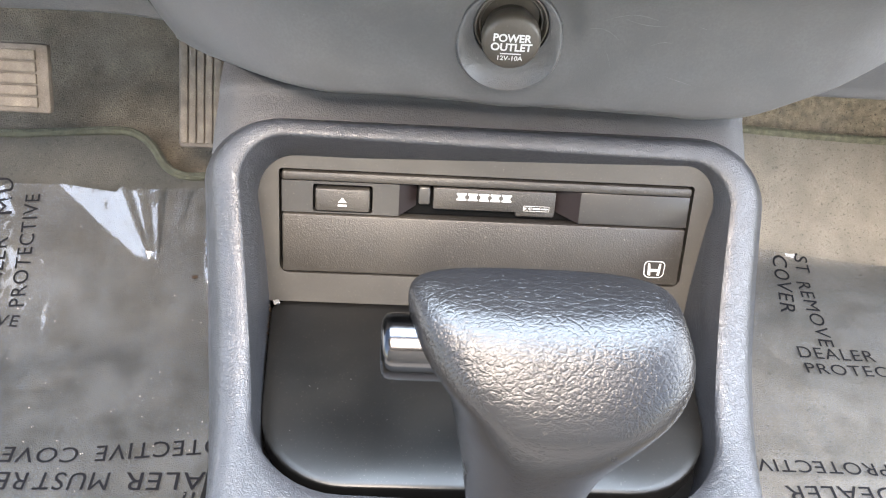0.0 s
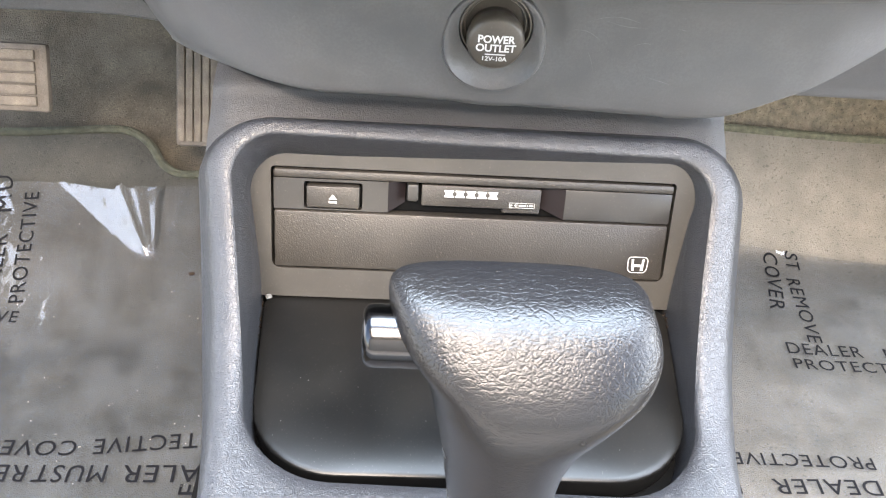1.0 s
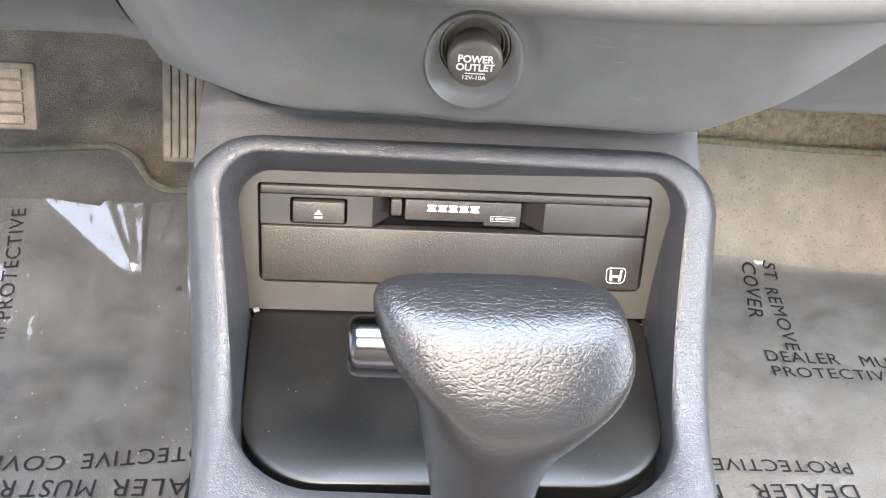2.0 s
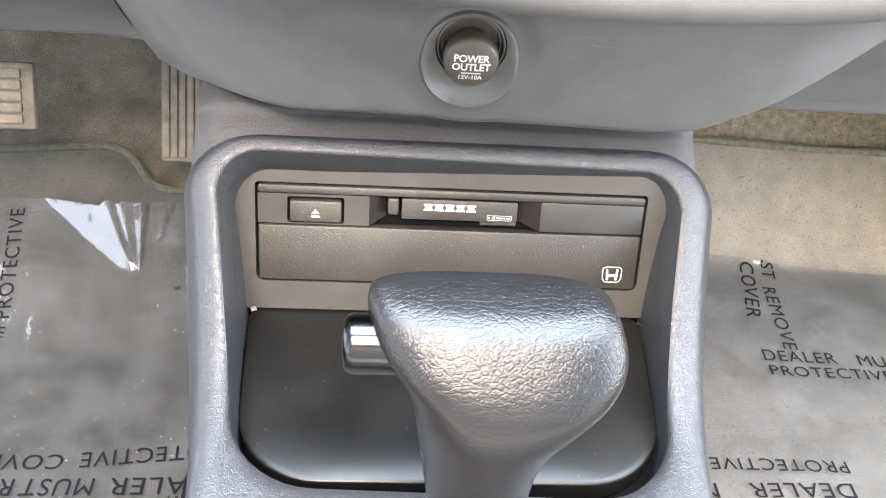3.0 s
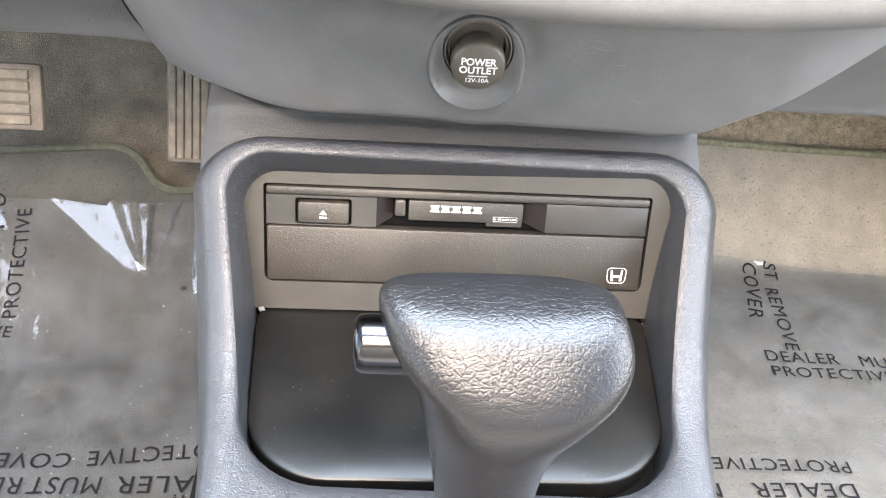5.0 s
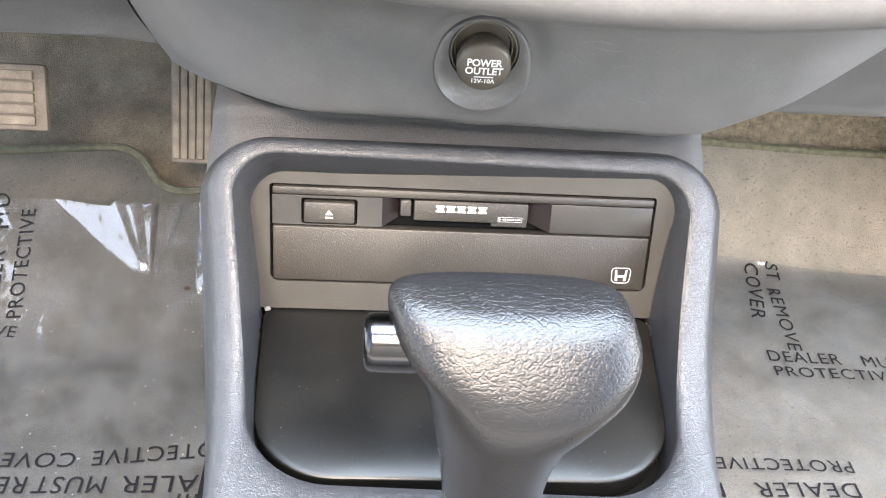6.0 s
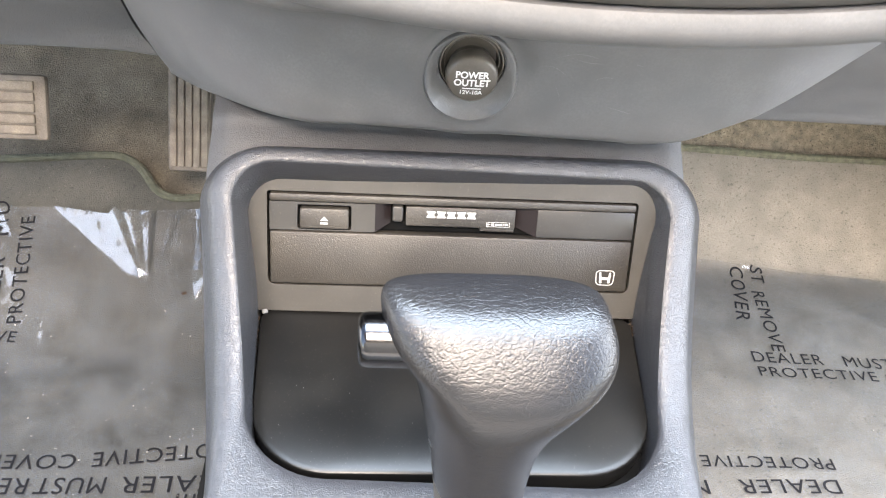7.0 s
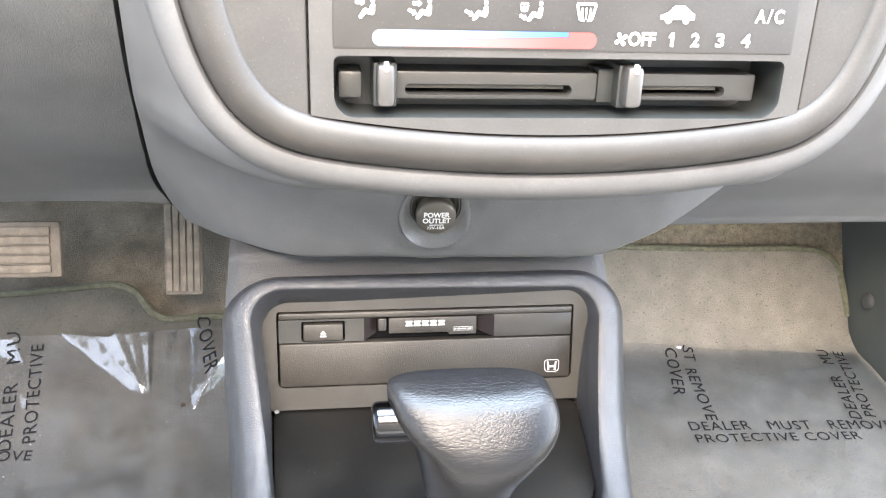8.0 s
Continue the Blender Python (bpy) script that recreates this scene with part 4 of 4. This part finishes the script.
for i in range(26):
    k = i / 25
    row = []
    for j in range(61):
        a = j / 60 * 2 - 1
        prof = [(0.0, (0.276, 0.262)), (0.2, (0.2835, 0.2705)), (0.4, (0.2885, 0.276)), (0.6, (0.294, 0.281)), (0.8, (0.301, 0.287)), (1.0, (0.34, 0.301))]
        y = smooth_curve([(q, p[0]) for q, p in prof], k)
        z = smooth_curve([(q, p[1]) for q, p in prof], k)
        w = smooth_curve([(0.0, 0.1195), (0.5, 0.118), (1.0, 0.1175)], k)
        drop = max(0, abs(a) - 0.86) / 0.14
        x = math.copysign(w * (1 if a < 0 else 0.965) * min(1, abs(a) / 0.93), a)
        row.append((x, y + 0.004 * drop, z - 0.012 * drop**2 - (0.2 if abs(a) > 0.99 else 0)))
    sheet.append(row)
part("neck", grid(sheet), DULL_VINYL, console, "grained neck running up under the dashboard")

# the recessed plate that holds the tape deck
CO = Vector((0, 0.27, 0.26))
CD = Vector((0, -0.33, -0.944)).normalized()
CN = Vector((0, -0.944, 0.33)).normalized()


def cp(x, s, h=0.0):
    """A point over the deck's face: x across, s down from the deck's top edge, h towards the seats."""
    return CO + Vector((x, 0, 0)) + CD * s + CN * h


def cbox(name, x0, x1, s0, s1, h0, h1, mat, parent, bevel=0.0006, label=""):
    m = Matrix((( 1, 0, 0, CO.x), (0, CD.y, CN.y, CO.y), (0, CD.z, CN.z, CO.z), (0, 0, 0, 1)))
    bm = block((x1 - x0, s1 - s0, h1 - h0), ((x0 + x1) / 2, (s0 + s1) / 2, (h0 + h1) / 2), bevel, m)
    return part(name, bm, mat, parent, label)


hole = rrect(0.0897, 0.0897, -0.0006, 0.0467, 0.0018, 0.004)
edge = rrect(0.1035, 0.101, -0.012, 0.0605, 0.02, 0.002)
part("deck_plate", grid([[cp(x, s, h) for x, s in r] for r, h in ((edge, -0.004), (edge, 0.001), (hole, 0.001), (hole, -0.006))], close_u=True), PLATE, console, "flat grey-brown mounting plate")
part("deck_hole", cap(bmesh.new(), [cp(x, s, -0.0055) for x, s in hole]), GAP, console, smooth=False)

# ---- tray pad in the pocket ----
tray = thing("tray_pad", "black rubber tray pad in the console pocket", "tray")
TO = Vector((0, 0.1595, 0.1925))
TS, TN = Vector((0, 0.995, 0.09)).normalized(), Vector((0, -0.09, 0.995)).normalized()


def tp(x, s, h=0.0):
    return TO + Vector((x, 0, 0)) + TS * s + TN * h


pad = rrect(0.0928, 0.0905, -0.0915, -0.0008, 0.006, 0.036)
rings = []
for k, h in ((1.0, -0.012), (1.0, -0.0022), (0.9985, -0.0015), (0.995, -0.0011), (0.988, -0.0008), (0.955, -0.0004), (0.91, 0.0001), (0.84, 0.0007), (0.75, 0.0013), (0.64, 0.0017), (0.5, 0.0019), (0.3, 0.002), (0.02, 0.002)):
    ring = []
    for x, s in pad:
        drop = (h - 0.002) * (min(1, max(0.3, (s + 0.0915) / 0.05)) if h > -0.01 else 1)
        ring.append(tp(x * k, -(-0.046 + (s + 0.046) * k), 0.002 + drop))
    rings.append(ring)
part("pad", tube(rings[::-1]), RUBBER, tray)
part("debris", block((0.0028, 0.0022, 0.0012), (0, 0, 0), 0.0003, pose(-0.091, 0.2475, 0.2038, 20, 10, 30)), CHIP, tray, "pale chip of plastic")
rows = [[(x, y, 0.178) for x in (-0.11, 0.11)] for y in (0.15, 0.3)]
part("pocket_floor", grid(rows), GAP, console, smooth=False)

# ---- tape deck ----
deck = thing("tape_deck", "dark car tape deck with white logo lettering", "tape deck")
cbox("top_bar", -0.0885, 0.0885, 0.0003, 0.0042, -0.006, 0.0022, DECK, deck, 0.0012)
face = [(-0.0635 + x, 0.0116 + s) for x, s in rrect(0.025, 0.025, -0.007, 0.007, 0.0003, 0.0003, 6, 4)]
well = [(-0.0626 + x, 0.0119 + s) for x, s in rrect(0.0128, 0.0128, -0.0061, 0.0061, 0.0012, 0.0012, 6, 4)]
part("upper_face", grid([[cp(x, s, h) for x, s in r] for r, h in ((face, -0.006), (face, 0.0008), (well, 0.0008), (well, 0.0004), (well, -0.005))], close_u=True), SMOOTH, deck)
cbox("upper_face", 0.0402, 0.0885, 0.0046, 0.0186, -0.006, 0.0008, SMOOTH, deck, 0.0003)
cbox("lower_face", -0.0885, 0.0885, 0.0192, 0.0459, -0.006, 0.0016, DECK, deck, 0.0012, "matt pebbled lower face")
cbox("button_well", -0.076, -0.0492, 0.0055, 0.0183, -0.0055, -0.0035, GAP, deck, 0.0002)
cbox("eject_button", -0.0742, -0.051, 0.0071, 0.0172, -0.0036, 0.003, DECK, deck, 0.0011, "raised eject button with white arrow")
cbox("slot_floor", -0.0385, 0.0402, 0.0046, 0.0186, -0.0058, -0.0045, GAP, deck, 0.0002)
cbox("slot_lid", -0.0238, 0.0293, 0.005, 0.0146, -0.0045, 0.0012, DECK, deck, 0.0006, "tape slot flap with logo lettering")
cbox("slot_lid_step", 0.0125, 0.0293, 0.0144, 0.0168, -0.0045, -0.0006, DECK, deck, 0.0004)
cbox("catch", -0.0302, -0.0252, 0.005, 0.0128, -0.0045, 0.0018, SMOOTH, deck, 0.001)
for x0, x1 in ((-0.0385, -0.031), (0.0402, 0.0298)):
    ring = [cp(x0, 0.0046, 0.0008), cp(x1, 0.0046, -0.0035), cp(x1, 0.0146, -0.0035), cp(x0, 0.0186, 0.0008)]
    part("slot_cheek", cap(bmesh.new(), ring), CHEEK, deck, smooth=False)


def on_deck(x0, s0, h):
    return lambda u, v: cp(x0 + u, s0 - v, h)


for q in range(5):
    part("logo_block", flat_shapes([[(0, 0), (0.0042, 0), (0.0042, 0.0007), (0.0036, 0.0009), (0.0036, 0.0023), (0.0042, 0.0025), (0.0042, 0.0032), (0, 0.0032), (0, 0.0025), (0.0006, 0.0023), (0.0006, 0.0009), (0, 0.0007)]],
         on_deck(-0.0138 + 0.0049 * q, 0.0102, 0.0013)), WHITE, deck, "white block of the maker's logo", smooth=False)
frame_bars = [bar((0, 0), (0.0112, 0), 0.00016), bar((0, 0.0022), (0.0112, 0.0022), 0.00016), bar((0, 0), (0, 0.0022), 0.00016), bar((0.0112, 0), (0.0112, 0.0022), 0.00016), bar((0.0034, 0), (0.0034, 0.0022), 0.00016)]
frame_bars += [bar((0.0041, 0.0011), (0.0074, 0.0011), 0.0006), bar((0.0079, 0.0011), (0.0083, 0.0011), 0.0006), bar((0.0088, 0.0011), (0.0106, 0.0011), 0.0006), [(0.0005, 0.0005), (0.0014, 0.0011), (0.0005, 0.0017)], [(0.0029, 0.0005), (0.002, 0.0011), (0.0029, 0.0017)]]
part("small_print", flat_shapes(frame_bars, on_deck(0.0155, 0.0137, 0.0013)), WHITE, deck, smooth=False)
part("eject_symbol", flat_shapes([[(0, 0.0017), (0.0036, 0.0017), (0.0018, 0.0039)], bar((0, 0.0004), (0.0036, 0.0004), 0.0008)], on_deck(-0.0644, 0.0147, 0.0031)), WHITE, deck, smooth=False)
badge = []
outl = rrect(0.0046, 0.0044, 0, 0.0076, 0.0018, 0.0022, 3, 4)
n = len(outl)
for i in range(n):
    a, b = outl[i], outl[(i + 1) % n]
    badge.append(bar((a[0], -a[1]), (b[0], -b[1]), 0.00035))
badge += [[(-0.003, -0.001), (-0.0021, -0.001), (-0.0014, -0.0066), (-0.0026, -0.0066)], [(0.003, -0.001), (0.0021, -0.001), (0.0014, -0.0066), (0.0026, -0.0066)], bar((-0.0017, -0.0042), (0.0017, -0.0042), 0.0012)]
part("badge", flat_shapes(badge, on_deck(0.0769, 0.0345, 0.00175)), WHITE, deck, "white outlined badge", smooth=False)

# ---- gear shifter ----
shifter = thing("gear_shifter", "worn black leather gear selector with a chrome button", "gear shifter")
# height, left end, right end, front and back: a level top, a slope that faces the driver and the neck below it
shape = [(0.3262, -0.0285, 0.02, 0.1205, 0.1275), (0.326, -0.0332, 0.0245, 0.1165, 0.1305), (0.3254, -0.0364, 0.0276, 0.1132, 0.133), (0.3241, -0.0386, 0.0302, 0.1098, 0.1346), (0.3222, -0.0394, 0.0318, 0.1067, 0.1354), (0.3198, -0.0395, 0.033, 0.1039, 0.136),
         (0.3162, -0.0388, 0.0344, 0.1002, 0.1362), (0.312, -0.036, 0.0345, 0.0964, 0.136), (0.307, -0.0312, 0.0322, 0.093, 0.1355), (0.3, -0.0282, 0.0266, 0.0912, 0.1345), (0.292, -0.0258, 0.0208, 0.0912, 0.133),
         (0.28, -0.0227, 0.0156, 0.0916, 0.129), (0.27, -0.0208, 0.0138, 0.0916, 0.126), (0.258, -0.0188, 0.013, 0.091, 0.1245), (0.24, -0.017, 0.0136, 0.09, 0.122), (0.2, -0.0145, 0.0185, 0.088, 0.119), (0.14, -0.0125, 0.0205, 0.084, 0.116)]
levels = [(z, (l + r) / 2, (f + k) / 2, (r - l) / 2, (k - f) / 2) for z, l, r, f, k in shape]


def super_ring(z, cx, cy, a, b, n=96):
    out = []
    w = min(1, max(0, (z - 0.285) / 0.035))
    e = 2.15 + 0.85 * w * w * (3 - 2 * w)
    for k in range(n):
        t = 2 * math.pi * k / n
        c, s = math.cos(t), math.sin(t)
        x, y = a * math.copysign(abs(c) ** (2 / e), c), b * math.copysign(abs(s) ** (2 / e), s)
        if x < 0:
            x *= 1 - 0.27 * (b - y) / (2 * b)
        out.append((cx + x, cy + y, z))
    return out


zs = [0.3262 - 0.066 * (i / 70) ** 2 for i in range(71)]
lv = sorted(levels)
knob = []
for z in zs:
    cx, cy, a, b = (smooth_curve([(q[0], q[k]) for q in lv], z) for k in (1, 2, 3, 4))
    knob.append(super_ring(z, cx, cy, a, b))
part("knob", tube(knob), LEATHER, shifter, "creased black leather grip")
part("stem", tube([super_ring(z, *[smooth_curve([(q[0], q[k]) for q in lv], z) for k in (1, 2, 3, 4)]) for z in (0.2602, 0.25, 0.235, 0.21, 0.18, 0.14)]), STEM, shifter)
B = Matrix.Translation((-0.0422, 0.12, 0.3097)) @ Matrix.Rotation(radians(90), 4, "Y")
part("release_button", turned([(0.0002, 0.0), (0.006, 0.0), (0.0072, 0.0004), (0.0081, 0.0014), (0.0084, 0.003), (0.0084, 0.03), (0.0002, 0.03)], B), CHROME, shifter, "polished chrome release button")

# ---- side trim of the passenger footwell ----
sheet = []
for i in range(30):
    y = 0.36 + 0.5 * i / 29
    sheet.append([(0.524 + 0.02 * max(0, zz - 0.1), y, zz) for zz in [-0.01 + 0.4 * q / 12 for q in range(13)]])
kick = part("side_trim", grid(sheet), KICK)
tagged(kick, "dark plastic side trim beside the passenger mat", "trim", kind="structure")


# ---- wear and litter ----
def dash_point(x, z, out=0.0006):
    return Vector((x, stack_depth(x, z) - out, z))


rng = random.Random(4)
for x0, z0, dx, dz, bow in ((0.034, 0.3345, 0.022, 0.0012, 0.003), (0.03, 0.331, 0.012, -0.004, 0.002), (0.043, 0.336, 0.016, -0.002, -0.001), (0.055, 0.325, 0.008, 0.0015, 0.001), (0.038, 0.322, 0.004, -0.009, 0.001),
                            (0.064, 0.3115, 0.012, -0.0035, 0.0), (0.071, 0.3345, 0.0035, -0.001, 0.0), (-0.0775, 0.328, 0.0012, 0.0018, 0.0)):
    mark = []
    for q in range(9):
        u = q / 8
        x, z = x0 + dx * u, z0 + dz * u + bow * math.sin(u * 3.1)
        w = 0.00011 * math.sin(0.2 + u * 2.7) * (0.4 + 0.6 * rng.random())
        mark.append([dash_point(x, z + w), dash_point(x, z - w)])
    part("scratch", grid(mark), SCRATCH, dashboard, "pale hairline scratch")


def scatter(name, spots, mat, label, category):
    """Loose grains too small to count, as one object."""
    bm = bmesh.new()
    for at, r in spots:
        m = Matrix.Translation(at) @ Euler([rng.uniform(0, 6) for _ in range(3)]).to_matrix().to_4x4() @ Matrix.Diagonal((r * rng.uniform(0.6, 1.4), r * rng.uniform(0.6, 1.4), r * 0.7, 1))
        bmesh.ops.create_icosphere(bm, subdivisions=1, radius=1, matrix=m)
    ob = part(name, bm, mat)
    tagged(ob, label, category, kind="stuff")


spots = []
for _ in range(280):
    x, y = -0.38 + 0.25 * rng.random() ** 1.4, 0.28 + 0.24 * rng.random() ** 1.5
    spots.append(((x, y, driver_cover(x, y) + 0.0003), rng.choice((0.0002, 0.00025, 0.0003, 0.0005))))
for _ in range(60):
    x, y = rng.uniform(0.13, 0.48), rng.uniform(0.28, 0.54)
    spots.append(((x, y, passenger_cover(x, y) + 0.0003), rng.choice((0.0002, 0.00025, 0.0004))))
scatter("sand", spots, SAND, "pale grains of sand on the clear covers", "sand")
spots = []
for _ in range(16):
    x, s = rng.uniform(-0.08, 0.08), rng.uniform(0.012, 0.08)
    spots.append((tp(x, s, 0.0019), 0.00022))
scatter("dust", spots, CHIP, "white specks of dust on the tray pad", "dust")
spots = []
for _ in range(150):
    k = rng.random()
    spots.append((tp(-0.0945 + rng.uniform(-0.0014, 0.0012), 0.052 + 0.038 * k, rng.uniform(-0.004, 0.002)), rng.uniform(0.0003, 0.0008)))
for _ in range(50):
    spots.append((tp(0.0938 + rng.uniform(-0.0014, 0.001), 0.08 + rng.uniform(0, 0.01), rng.uniform(-0.004, 0.002)), rng.uniform(0.0003, 0.0007)))
scatter("lint", spots, RUST, "rusty brown lint in the tray's corners", "lint")
crumb = part("crumb", block((0.0045, 0.003, 0.0014), (0, 0, 0), 0.0006, pose(-0.1925, 0.463, driver_cover(-0.1925, 0.463) + 0.0008, 5, 8, 30)), RUST)
tagged(crumb, "small brown crumb lying on the clear cover", "crumb")
clip = thing("trim_clip", "round dark plastic clip on the side trim", "clip")
part("button", turned([(0.009, 0.0), (0.0088, 0.0025), (0.007, 0.004), (0.0002, 0.0042)], pose(0.5235, 0.545, 0.06, 0, -90)), STEEL, clip)
